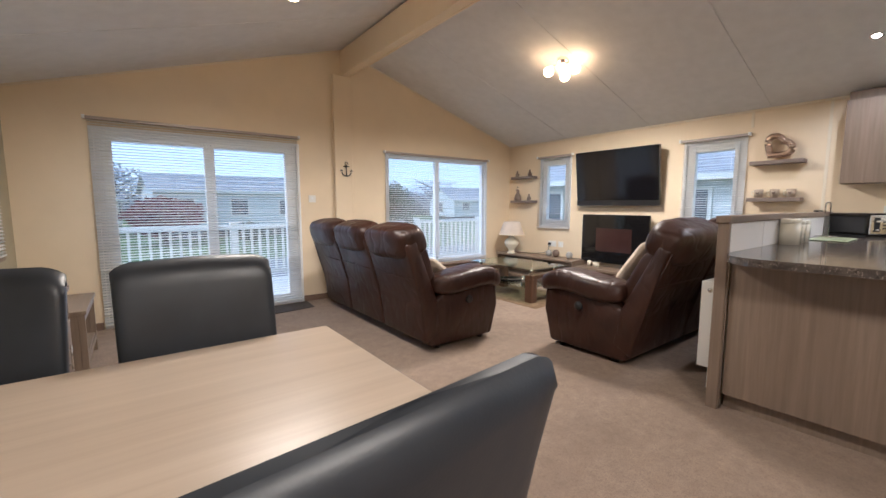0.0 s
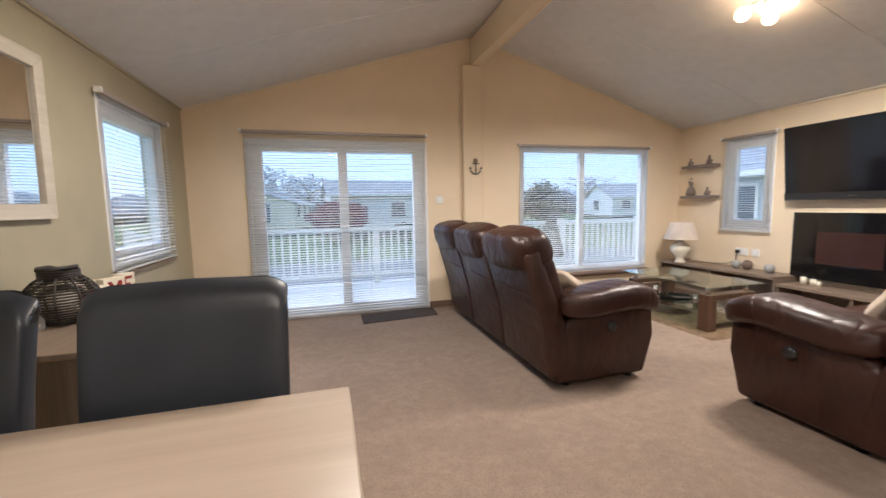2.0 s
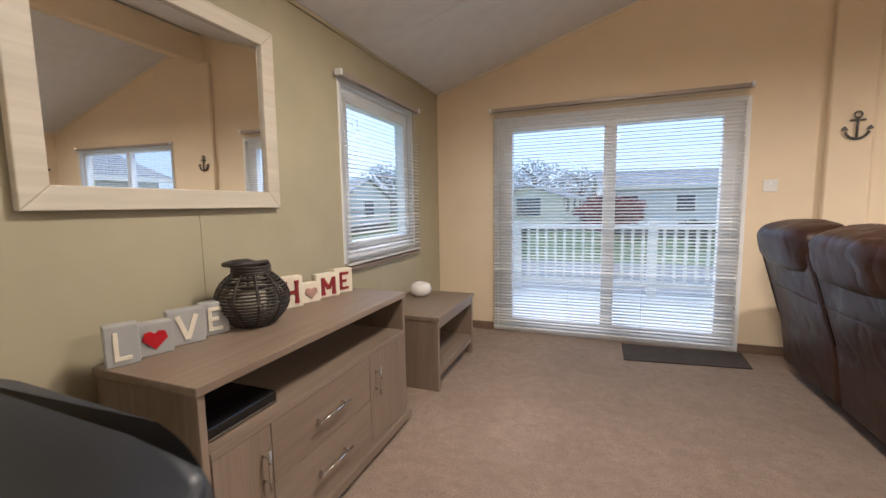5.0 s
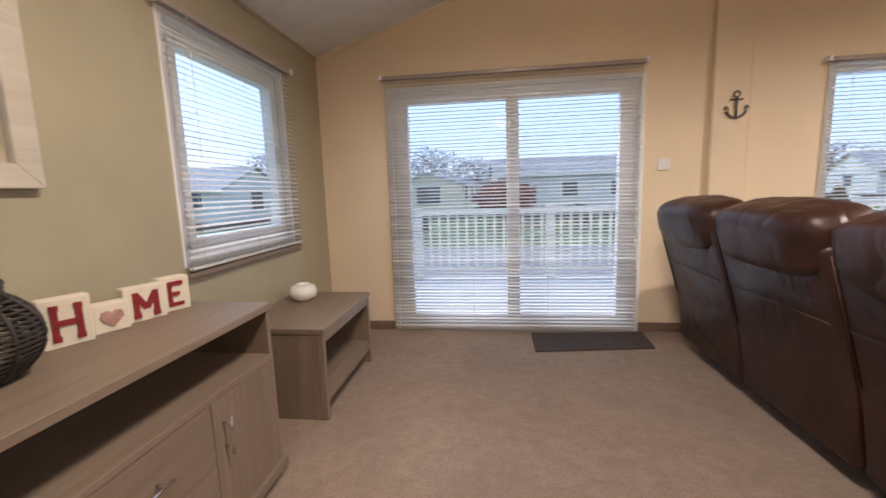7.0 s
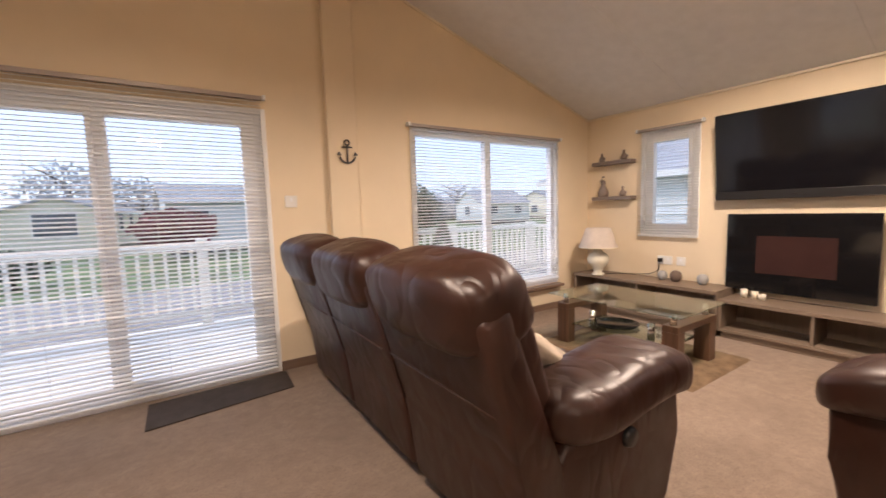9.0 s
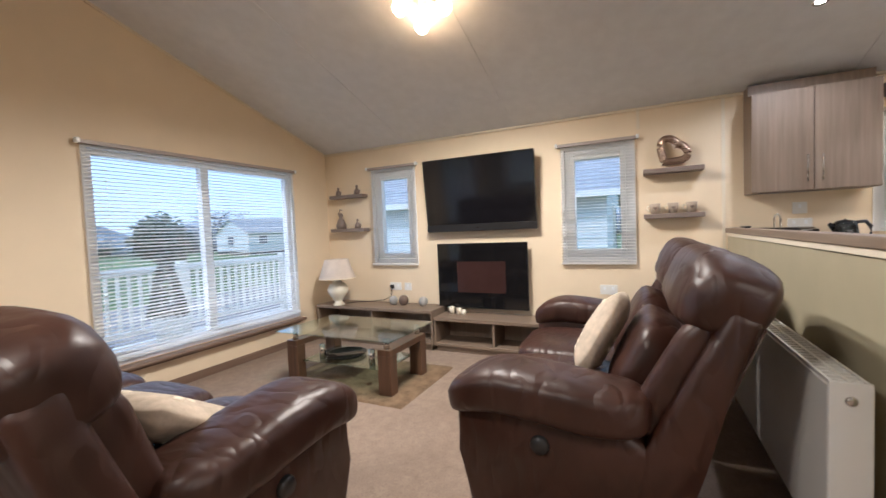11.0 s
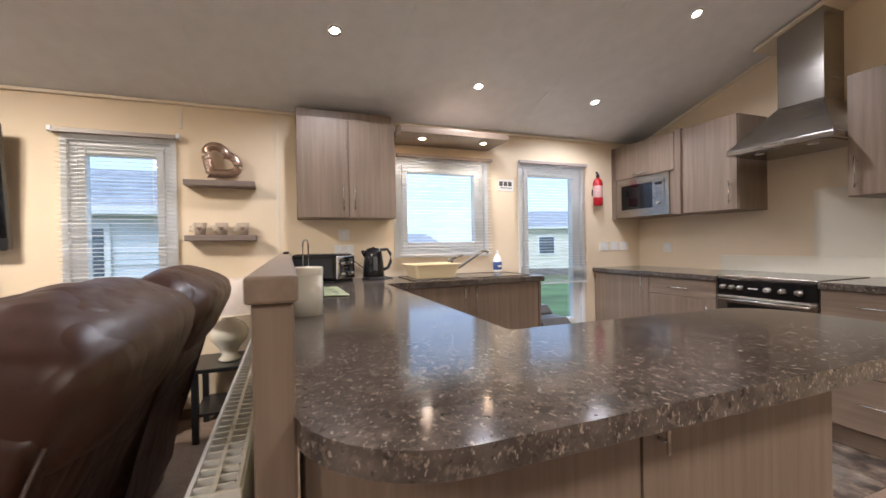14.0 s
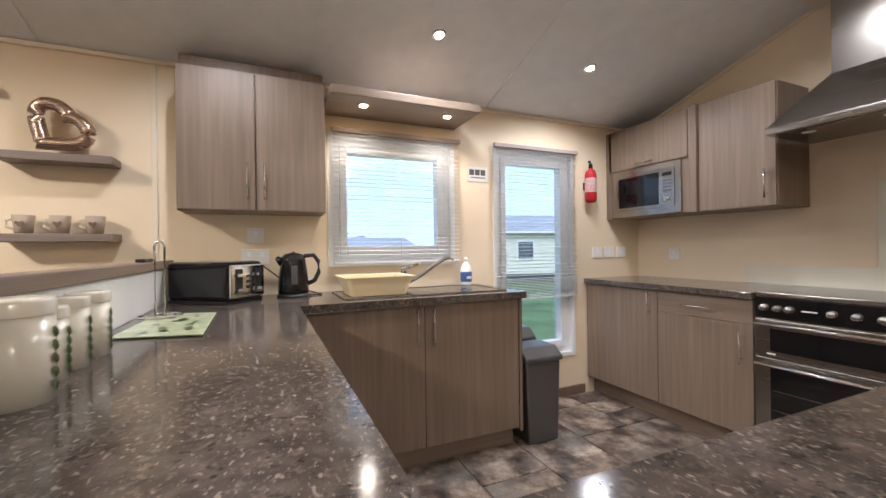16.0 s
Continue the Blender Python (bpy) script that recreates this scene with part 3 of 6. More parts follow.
# ---- living room ----
def sofa(seats, length, label, at, rz, lean):
    """Recliner sofa built at the origin: width along x, front towards +y; then set in place. lean: how far the back tips, 0 to 1."""
    def tip(y0, y1):
        return y0 + (y1 - y0) * lean
    ob = thing("recliner_sofa", (0, 0, 0), label, "sofa", "brown leather sofas")
    L, arm = length, 0.24
    inner = L - 2 * arm
    sw = inner / seats
    prism(ob, "base", [(-0.24, 0.05), (0.36, 0.05), (0.38, 0.30), (-0.30, 0.34)], "x", -inner / 2, inner / 2, BROWN, 0.02)
    for k in range(4):
        lathe(ob, "foot", ((-1 if k % 2 else 1) * (L / 2 - 0.12), (-0.16 if k < 2 else 0.32), 0), [(0, 0), (0.03, 0), (0.03, 0.06), (0, 0.06)], BLACKP, 12)
    for sx in (-1, 1):
        x0, x1 = sorted((sx * (L / 2 - arm), sx * L / 2))
        prism(ob, "arm_panel", [(-0.28, 0.035), (0.40, 0.035), (0.445, 0.30), (0.46, 0.52), (0.10, 0.545), (-0.12, 0.50), (tip(-0.31, -0.355), 0.37)], "x", *sorted((sx * (L / 2 - arm + 0.015), sx * (L / 2 - 0.035))), BROWN, 0.035, segs=3, smooth=True)
        xm = (x0 + x1) / 2

        def droop(p):
            f = max(0.0, (p.y - 0.12) / 0.3)
            g = max(0.0, (-p.y - 0.05) / 0.3)
            return Vector((p.x * (1 + 0.12 * f), p.y, p.z - 0.075 * f * f + 0.03 * math.sin(p.y * 9) * 0.4 - 0.02 * g))
        puff(ob, "arm_pad", (xm + sx * 0.012, 0.115, 0.565), (arm / 2 + 0.035, 0.37, 0.09), BROWN, e=0.55, nu=40, nv=20, crease=0.025, seed=sx * 3.1, bend=droop)
        cup = lathe(ob, "recline_cup", (0, 0, 0), [(0, 0.012), (0.03, 0.012), (0.036, 0.0), (0.036, -0.02)], BLACKP, 16)
        cup.matrix_basis = pose(sx * (L / 2 - 0.029), 0.12, 0.385, 0, 90 * sx, 0)
        # side wing of the back
        prism(ob, "wing", [(-0.17, 0.52), (-0.25, 0.42), (tip(-0.40, -0.47), 0.80), (tip(-0.36, -0.42), 0.90), (tip(-0.27, -0.34), 0.83)], "x", *sorted((sx * (L / 2 - 0.17), sx * (L / 2 - 0.07))), BROWN, 0.035, segs=3, smooth=True)
    for i in range(seats):
        xc = -inner / 2 + sw * (i + 0.5)
        wide = (L - 0.05) / seats / 2
        xs = -(L - 0.05) / 2 + (L - 0.05) / seats * (i + 0.5)
        g = 0.006
        puff(ob, "seat_cushion", (xc, 0.13, 0.385), (sw / 2 - g, 0.34, 0.105), BROWN, e=0.42, nu=36, crease=0.02, seed=i * 1.7 + seats)
        puff(ob, "seat_roll", (xc, 0.375, 0.35), (sw / 2 - g, 0.10, 0.10), BROWN, e=0.6, crease=0.02, seed=i * 2.9 + 1)
        puff(ob, "footrest", (xc, 0.42, 0.19), (sw / 2 - g, 0.035, 0.12), BROWN, e=0.4, crease=0.015, seed=i + 9.0)
        # leaning back shell, lumbar cushion, head roll
        prism(ob, "back_shell", [(-0.325, 0.07), (tip(-0.365, -0.37), 0.40), (tip(-0.505, -0.56), 0.88), (tip(-0.40, -0.47), 0.92), (-0.22, 0.42), (-0.16, 0.15)], "x", xs - wide + g, xs + wide - g, BROWN, 0.03, segs=3, smooth=True)
        puff(ob, "lumbar_cushion", (xc, tip(-0.21, -0.235), 0.60), (sw / 2 - 0.012, 0.10, 0.20), BROWN, rx=tip(17, 27), e=0.5, nu=34, crease=0.03, seed=i * 3.3)

        def roll(p):
            return Vector((p.x, p.y - 0.25 * p.z * p.z, p.z))
        puff(ob, "head_roll", (xs, tip(-0.405, -0.475), tip(0.895, 0.925)), (wide - g, 0.145, tip(0.135, 0.15)), BROWN, rx=tip(14, 24), e=0.58, nu=44, nv=24, crease=0.042, seed=i * 5.1 + seats, bend=roll)
        bmx = bmesh.new()
        ys = tip(-0.437, -0.455)
        add_tube(bmx, [(xs - wide + 0.04, ys, 0.615), (xs + wide - 0.04, ys, 0.61)], 0.003, 6)
        add_tube(bmx, [(xs - wide + 0.02, tip(-0.37, -0.375), 0.41), (xs - wide + 0.02, tip(-0.50, -0.555), 0.86)], 0.004, 6)
        sub(ob, "seam", bmx, BROWN, True)
    ob.matrix_basis = Matrix.Translation(at) @ pose(0, 0, 0, 0, 0, rz)
    return ob


sofa(3, 2.13, "three-seat brown leather recliner sofa with puffed headrests", (2.93, 3.45, 0), -90, 0.0)
sofa(2, 1.76, "two-seat brown leather recliner sofa near the radiator", (4.44, 1.60, 0), 0, 1.0)


def scatter_cushion(at, m, label):
    ob = thing("scatter_cushion", (0, 0, 0), label, "cushion", "scatter cushions")

    def pinch(p):
        k = 1 - 0.75 * (max(abs(p.x), abs(p.z)) / 0.21) ** 3
        return Vector((p.x, p.y * max(0.12, k), p.z))
    puff(ob, "cover", (0, 0, 0), (0.21, 0.075, 0.21), CUSH, e=0.35, nu=36, nv=20, crease=0.02, bend=pinch)
    bm = bmesh.new()
    rr = random.Random(4)
    for k in range(9):
        cx, cz = rr.uniform(-0.13, 0.13), rr.uniform(-0.13, 0.13)
        s = 1 if k % 2 else -1
        for a in range(3):
            t = a * 2.1 + k
            add_puff(bm, (cx + 0.028 * math.cos(t), s * 0.062 * (1 - (max(abs(cx), abs(cz)) / 0.21) ** 3), cz + 0.028 * math.sin(t)), (0.02, 0.012, 0.02), e=0.9, nu=10, nv=6)
    sub(ob, "leaf_print", bm, TRIM, True, "pale leaf print")["kind"] = "stuff"
    ob.matrix_basis = m
    return ob


scatter_cushion(None, pose(4.19, 1.55, 0.67, 30, 14, 8), "beige cushion with pale leaf print on the sofa")
scatter_cushion(None, pose(2.92, 2.80, 0.60, 58, 0, -82), "beige cushion lying on the long sofa")

# coffee table on its rug
rug = thing("rug", (4.88, 3.47, 0), "brown shaggy rug under the coffee table", "rug")
bm = bmesh.new()
nx, ny = 60, 80
vs = [[bm.verts.new((4.40 + 0.87 * i / nx + 0.006 * noise.noise((i * 0.5, j * 0.5, 1)), 2.83 + 1.25 * j / ny + 0.006 * noise.noise((i * 0.5, j * 0.5, 5)), 0.012 + 0.007 * noise.noise((i * 0.9, j * 0.9, 0)) - (0.012 if i in (0, nx) or j in (0, ny) else 0))) for j in range(ny + 1)] for i in range(nx + 1)]
for i in range(nx):
    for j in range(ny):
        bm.faces.new((vs[i][j], vs[i + 1][j], vs[i + 1][j + 1], vs[i][j + 1]))
sub(rug, "pile", bm, RUG, True)
ct = thing("coffee_table", (4.80, 3.48, 0.014), "glass coffee table with walnut legs on chrome pegs", "coffee table")
X0, X1, Y0, Y1 = 4.46, 5.13, 2.94, 4.03
for i, x in enumerate((X0 + 0.11, X1 - 0.11)):
    for y in (Y0 + 0.10, Y1 - 0.10):
        box(ct, "leg", (x - 0.045, y - 0.055, 0.014), (x + 0.045, y + 0.055, 0.30), WALNUT, 0.004)
        lathe(ct, "glass_peg", (x, y, 0.345), [(0, 0), (0.022, 0), (0.022, 0.075), (0, 0.075)], CHROME, 16, "chrome peg")
for y in (Y0 + 0.10, Y1 - 0.10):
    box(ct, "side_rail", (X0 + 0.065, y - 0.055, 0.30), (X1 - 0.065, y + 0.055, 0.345), WALNUT, 0.004)
box(ct, "lower_shelf", (X0 + 0.12, Y0 + 0.155, 0.17), (X1 - 0.12, Y1 - 0.155, 0.178), TGLASS, 0, "lower glass shelf")
lathe(ct, "shelf_peg", (X0 + 0.2, Y0 + 0.3, 0.178), [(0, 0), (0.025, 0), (0.025, 0.12), (0, 0.12)], CHROME, 14)
lathe(ct, "shelf_peg", (X0 + 0.2, Y1 - 0.3, 0.178), [(0, 0), (0.025, 0), (0.025, 0.12), (0, 0.12)], CHROME, 14)
box(ct, "shelf_bracket", (X0 + 0.115, Y0 + 0.15, 0.158), (X1 - 0.115, Y0 + 0.18, 0.17), CHROME, 0.002)
box(ct, "shelf_bracket", (X0 + 0.115, Y1 - 0.18, 0.158), (X1 - 0.115, Y1 - 0.15, 0.17), CHROME, 0.002)
poly = [(X0, Y0), (X1, Y0), (X1, Y1), (X0, Y1)]
prism(ct, "glass_top", poly, "z", 0.42, 0.430, TGLASS, 0.003, "clear green-tinged glass top")
coaster = thing("tray", (4.80, 3.68, 0.178), "black round tray on the glass shelf", "tray")
lathe(coaster, "dish", (4.80, 3.6, 0.179), [(0, 0), (0.15, 0), (0.17, 0.02), (0.165, 0.02), (0.15, 0.006), (0, 0.006)], BLACKG)

# media units along the wall
def open_unit(name, x0, x1, y0, y1, z, bays, label, low):
    ob = thing(name, ((x0 + x1) / 2, (y0 + y1) / 2, 0), label, "media unit")
    box(ob, "top", (x0 - 0.01, y0, z - 0.03), (x1, y1, z), UNITY, 0.003)
    box(ob, "plinth", (x0 + 0.02, y0 + 0.02, 0), (x1, y1 - 0.02, 0.055), UNITY, 0.002)
    box(ob, "bottom", (x0, y0, 0.055), (x1, y1, 0.08), UNITY, 0.002)
    for y in bays:
        box(ob, "divider", (x0 + 0.005, y - 0.011, 0.08), (x1, y + 0.011, z - 0.03), UNIT, 0.002)
    box(ob, "back", (x1 - 0.012, y0, 0.08), (x1, y1, z - 0.03), UNIT, 0)
    return ob


open_unit("media_unit", 5.66, 6.0, 1.45, 3.215, 0.335, (1.461, 2.0, 2.60, 3.204), "long low grey oak media unit with open bays", True)
open_unit("media_unit", 5.64, 6.0, 3.22, 4.70, 0.40, (3.231, 3.95, 4.689), "grey oak corner unit with open shelf", False)

tv = thing("television", (5.99, 2.81, 1.55), "large black flat television tilted down on the wall", "television")
R = pose(5.925, 2.795, 1.545, 0, -6.5, 0)
parts = []
parts.append(box(tv, "casing", (-0.045, -0.575, -0.365), (0.02, 0.575, 0.365), BLACKG, 0.012))
parts.append(box(tv, "screen", (-0.047, -0.55, -0.285), (-0.044, 0.55, 0.345), paint("screen_glass", (0.006, 0.006, 0.008), 0.10, 0.05, 20, 0.0), 0.0, "glossy black screen"))
parts.append(box(tv, "speaker_bar", (-0.049, -0.575, -0.365), (-0.044, 0.575, -0.30), BLACKP, 0.002))
parts.append(box(tv, "silver_edge", (-0.047, -0.57, -0.372), (0.015, 0.57, -0.364), STEEL, 0.002, "thin silver lower edge"))
parts.append(box(tv, "badge", (-0.051, -0.03, -0.338), (-0.049, 0.03, -0.330), STEEL, 0))
for p in parts:
    p.data.transform(Matrix.Translation((5.99, 2.81, 1.55)))
    p.data.transform(Matrix.Translation(-Vector((5.99, 2.81, 1.55))) @ R)
box(tv, "wall_bracket", (5.93, 2.66, 1.42), (6.02, 2.96, 1.66), BLACKP, 0.004)

fire = thing("electric_fire", (6.0, 2.81, 0.44), "wall-hung black glass electric fireplace", "fireplace")
box(fire, "body", (5.945, 2.35, 0.42), (6.02, 3.25, 1.03), BLACKP, 0.004)
box(fire, "glass_front", (5.92, 2.32, 0.39), (5.945, 3.27, 1.05), BLACKG, 0.003)
box(fire, "viewing_pane", (5.9175, 2.54, 0.55), (5.92, 3.05, 0.865), paint("smoked_pane", (0.045, 0.022, 0.02), 0.12, 0.2), 0.001, "smoked brown viewing pane")


def table_lamp(at, label):
    ob = thing("table_lamp", at, label, "lamp", "table lamps")
    k = 1.22
    lathe(ob, "base", at, [(r * k, z * k) for r, z in [(0, 0), (0.05, 0), (0.055, 0.012), (0.035, 0.03), (0.045, 0.06), (0.085, 0.11), (0.095, 0.15), (0.075, 0.19), (0.035, 0.215), (0.028, 0.24), (0.012, 0.245), (0.012, 0.29), (0, 0.29)]], CERAM, 32, "cream ceramic urn base")
    lathe(ob, "shade", at, [(r * k, z * k * 0.93) for r, z in [(0.165, 0.27), (0.105, 0.455), (0.102, 0.455), (0.162, 0.272)]], SHADE, 36, "beige tapered fabric shade")
    lathe(ob, "shade_trim", at, [(r * k, z * k * 0.93) for r, z in [(0.166, 0.268), (0.166, 0.276), (0.161, 0.276), (0.161, 0.268), (0.166, 0.268)]], TRIM, 36)
    return ob


table_lamp((5.68, 4.41, 0.40), "cream urn table lamp with beige shade")
lt = thing("lamp_table", (5.75, 1.06, 0), "small black table beside the sofa", "side table")
box(lt, "top", (5.56, 0.90, 0.42), (5.96, 1.26, 0.445), BLACKP, 0.004)
for x in (5.59, 5.93):
    for y in (0.93, 1.23):
        box(lt, "leg", (x - 0.018, y - 0.018, 0), (x + 0.018, y + 0.018, 0.42), BLACKP, 0.002)
box(lt, "shelf", (5.58, 0.92, 0.16), (5.94, 1.24, 0.175), BLACKP, 0.002)
table_lamp((5.74, 1.06, 0.445), "cream urn table lamp on the black side table")

for k, (y, m, r, nm) in enumerate(((3.80, STONEB, 0.048, "grey speckled round candle holder"), (3.67, BRONZE, 0.055, "brown ribbed ball ornament"), (3.43, STONEB, 0.05, "grey speckled ball ornament"))):
    o = thing("ball_ornament", (5.86, y, 0.40), nm + " on the corner unit", "ornament", "round ornaments")
    lathe(o, "body", (5.86, y, 0.40), [(0, 0.0), (r * 0.5, 0.002), (r * 0.85, r * 0.45), (r, r), (r * 0.85, r * 1.55), (r * 0.5, r * 1.9), (r * 0.42, r * 1.93), (r * 0.3, r * 1.7), (0, r * 1.7)], m, 20)
for k, (x, y, h) in enumerate(((5.86, 3.10, 0.075), (5.88, 3.03, 0.06), (5.85, 2.97, 0.05))):
    o = thing("candle", (x, y, 0.335), "cream pillar candle on the low unit", "candle", "pillar candles")
    lathe(o, "wax", (x, y, 0.335), [(0, 0), (0.026, 0), (0.026, h), (0.022, h), (0.018, h - 0.004), (0, h - 0.004)], CREAMB, 18)
    tube(o, "wick", [(x, y, 0.335 + h - 0.005), (x, y, 0.335 + h + 0.008)], 0.001, BLACKP, 5)


def socket(at, wall, label, n=2, wide=0.146):
    ob = thing("wall_socket", at, label, "socket", "sockets and switches")
    x, y, z = at
    d = {"e": (-1, 0), "s": (0, 1), "n": (0, -1)}[wall]
    def bx(nm, u, v, du, dv, t0, t1, m, bev=0.002):
        if d[0]:
            box(ob, nm, (x + d[0] * t0, y + u - du, z + v - dv), (x + d[0] * t1, y + u + du, z + v + dv), m, bev)
        else:
            box(ob, nm, (x + u - du, y + d[1] * t0, z + v - dv), (x + u + du, y + d[1] * t1, z + v + dv), m, bev)
    bx("plate", 0, 0, wide / 2, 0.043, 0, 0.009, WHITE)
    for i in range(n):
        u = 0 if n == 1 else (-0.035 + 0.07 * i)
        bx("rocker", u, 0.012, 0.009, 0.014, 0.009, 0.013, UPVC)
    return ob


socket((XE, 3.86, 0.58), "e", "white double wall socket", 2)
socket((XE, 3.70, 0.58), "e", "white wall socket plate", 1, 0.086)
socket((XE, 1.62, 0.60), "e", "white double wall socket behind the sofa", 2)
socket((2.57, YN, 1.255), "n", "white light switch beside the patio door", 1, 0.086)
pl = thing("plug_and_cable", (5.98, 3.89, 0.58), "black plug with a trailing cable", "plug")
box(pl, "plug", (5.975, 3.875, 0.56), (6.008, 3.915, 0.60), BLACKP, 0.006)
tube(pl, "cable", [(5.985, 3.895, 0.56), (5.985, 3.91, 0.47), (5.98, 4.0, 0.425), (5.97, 4.15, 0.406), (5.90, 4.30, 0.406), (5.78, 4.38, 0.406)], 0.004, BLACKP, 6)


def floating_shelf(y0, y1, z, depth, label):
    ob = thing("floating_shelf", (XE - depth / 2, (y0 + y1) / 2, z), label, "shelf", "floating shelves")
    box(ob, "board", (XE - depth, y0, z - 0.038), (XE, y1, z), SHELF, 0.004)
    return ob


floating_shelf(4.19, 4.66, 1.645, 0.12, "short brown floating shelf with figurines")
floating_shelf(4.18, 4.66, 1.255, 0.12, "short brown floating shelf with figurines")
floating_shelf(0.90, 1.33, 1.622, 0.13, "brown floating shelf holding a heart")
floating_shelf(0.90, 1.33, 1.253, 0.13, "brown floating shelf holding three mugs")


def figurine(at, label, seed, h):
    ob = thing("figurine", at, label, "figurine", "shelf figurines")
    r = h * 0.28
    lathe(ob, "body", at, [(0, 0), (r, 0), (r * 1.15, h * 0.22), (r * 0.8, h * 0.5), (r * 0.38, h * 0.68), (r * 0.5, h * 0.8), (r * 0.4, h * 0.94), (0, h)], TAUPE if seed % 2 else BRONZE, 18)
    if seed % 3 == 0:
        tube(ob, "neck", [(at[0], at[1], at[2] + h * 0.6), (at[0], at[1] + r * 0.6, at[2] + h * 0.95), (at[0], at[1] + r * 0.1, at[2] + h * 1.2), (at[0], at[1] - r * 0.4, at[2] + h * 1.15)], [r * 0.3, r * 0.22, r * 0.18, r * 0.1], TAUPE, 8)
    else:
        puff(ob, "wing", (at[0], at[1] - r * 0.8, at[2] + h * 0.35), (r * 0.5, r * 0.8, r * 0.5), TAUPE, e=0.9, nu=14, nv=8)
    return ob


figurine((5.95, 4.56, 1.645), "brown glazed pot figurine on shelf", 1, 0.10)
figurine((5.95, 4.29, 1.645), "pale glazed bird figurine on shelf", 4, 0.11)
figurine((5.95, 4.54, 1.255), "tall brown swan-necked figurine", 3, 0.19)
figurine((5.95, 4.30, 1.255), "pair of brown bird figurines", 5, 0.11)

# ceramic heart: an upright ring, bent to a heart
hh = thing("heart_sculpture", (5.95, 1.10, 1.622), "silvered brown ceramic open heart on the shelf", "ornament")
pts = []
for k in range(48):
    t = 2 * math.pi * k / 48
    hx, hz = 16 * math.sin(t) ** 3, 13 * math.cos(t) - 3.4 * math.cos(2 * t) - 1.4 * math.cos(3 * t) - 0.4 * math.cos(4 * t)
    a = radians(-38)
    u, v = hx * math.cos(a) - hz * math.sin(a), hx * math.sin(a) + hz * math.cos(a)
    pts.append((5.95, 1.115 - u * 0.0068, 1.622 + 0.133 + v * 0.0072))
tube(hh, "ring", pts, 0.030, SILVER, 14, True)


def mug(at, rz, label):
    ob = thing("mug", at, label, "mug", "mugs on the shelf")
    x, y, z = at
    lathe(ob, "cup", at, [(0, 0), (0.030, 0), (0.040, 0.085), (0.037, 0.085), (0.028, 0.006), (0, 0.006)], paint("stone_mug", (0.42, 0.34, 0.26), 0.5, 0.1), 22)
    tube(ob, "handle", [(x, y + 0.037, z + 0.07), (x, y + 0.06, z + 0.06), (x, y + 0.06, z + 0.035), (x, y + 0.034, z + 0.02)], 0.005, CERAM, 8)
    bm = bmesh.new()
    add_prism(bm, [(y, z + 0.028), (y + 0.016, z + 0.048), (y + 0.012, z + 0.058), (y, z + 0.052), (y - 0.012, z + 0.058), (y - 0.016, z + 0.048)], "x", x - 0.040, x - 0.034)
    sub(ob, "heart_mark", bm, BRONZE)
    return ob


for y in (0.985, 1.115, 1.245):
    mug((5.95, y, 1.253), 0, "stone-coloured mug with a brown heart")

# anchor on the column
an = thing("anchor_ornament", (3.0, YN - 0.05, 1.62), "dark metal anchor wall ornament on the column", "ornament")
ax, ay = 3.0, YN - 0.062
tube(an, "shank", [(ax, ay, 1.545), (ax, ay, 1.685)], 0.007, GREYP, 8)
tube(an, "ring", [(ax + 0.02 * math.cos(t * math.pi / 6), ay, 1.70 + 0.02 * math.sin(t * math.pi / 6)) for t in range(12)], 0.005, GREYP, 8, True)
tube(an, "stock", [(ax - 0.04, ay, 1.665), (ax + 0.04, ay, 1.665)], 0.006, GREYP, 8)
tube(an, "arms", [(ax + 0.065 * math.sin(a), ay, 1.61 - 0.065 * math.cos(a)) for a in [-1.25 + 0.25 * k for k in range(11)]], 0.008, GREYP, 8)
for s in (-1, 1):
    prism(an, "fluke", [(ax + s * 0.045, 1.60), (ax + s * 0.085, 1.605), (ax + s * 0.066, 1.63)], "y", ay - 0.006, ay + 0.006, GREYP, 0.002)

# radiator on the half wall
rad = thing("radiator", (4.58, 0.82, 0.15), "white steel panel radiator with a top grille", "radiator")
RX0, RX1, RY0, RY1 = 3.67, 5.34, 0.785, 0.885
RU = 0.033  # raised on its brackets
box(rad, "panel", (RX0 + 0.01, RY1 - 0.014, 0.12 + RU), (RX1 - 0.01, RY1, 0.655 + RU), WHITE, 0.004)
box(rad, "rear_panel", (RX0 + 0.01, RY0, 0.12 + RU), (RX1 - 0.01, RY0 + 0.014, 0.655 + RU), WHITE, 0.004)
box(rad, "end_plate", (RX0, RY0, 0.12 + RU), (RX0 + 0.01, RY1, 0.67 + RU), WHITE, 0.003)
box(rad, "end_plate", (RX1 - 0.01, RY0, 0.12 + RU), (RX1, RY1, 0.67 + RU), WHITE, 0.003)
bm = bmesh.new()
x = RX0 + 0.03
while x < RX1 - 0.02:
    add_box(bm, (x, RY0 + 0.014, 0.655 + RU), (x + 0.008, RY1 - 0.014, 0.668 + RU))
    x += 0.036
for y in (RY0 + 0.004, (RY0 + RY1) / 2 - 0.004, RY1 - 0.012):
    add_box(bm, (RX0 + 0.01, y, 0.657 + RU), (RX1 - 0.01, y + 0.008, 0.669 + RU))
sub(rad, "grille", bm, WHITE, False, "white slotted top grille")
bm = bmesh.new()
x = RX0 + 0.03
while x < RX1 - 0.02:
    add_box(bm, (x, RY0 + 0.03, 0.14 + RU), (x + 0.003, RY1 - 0.03, 0.64 + RU))
    x += 0.03
sub(rad, "fins", bm, STEEL)
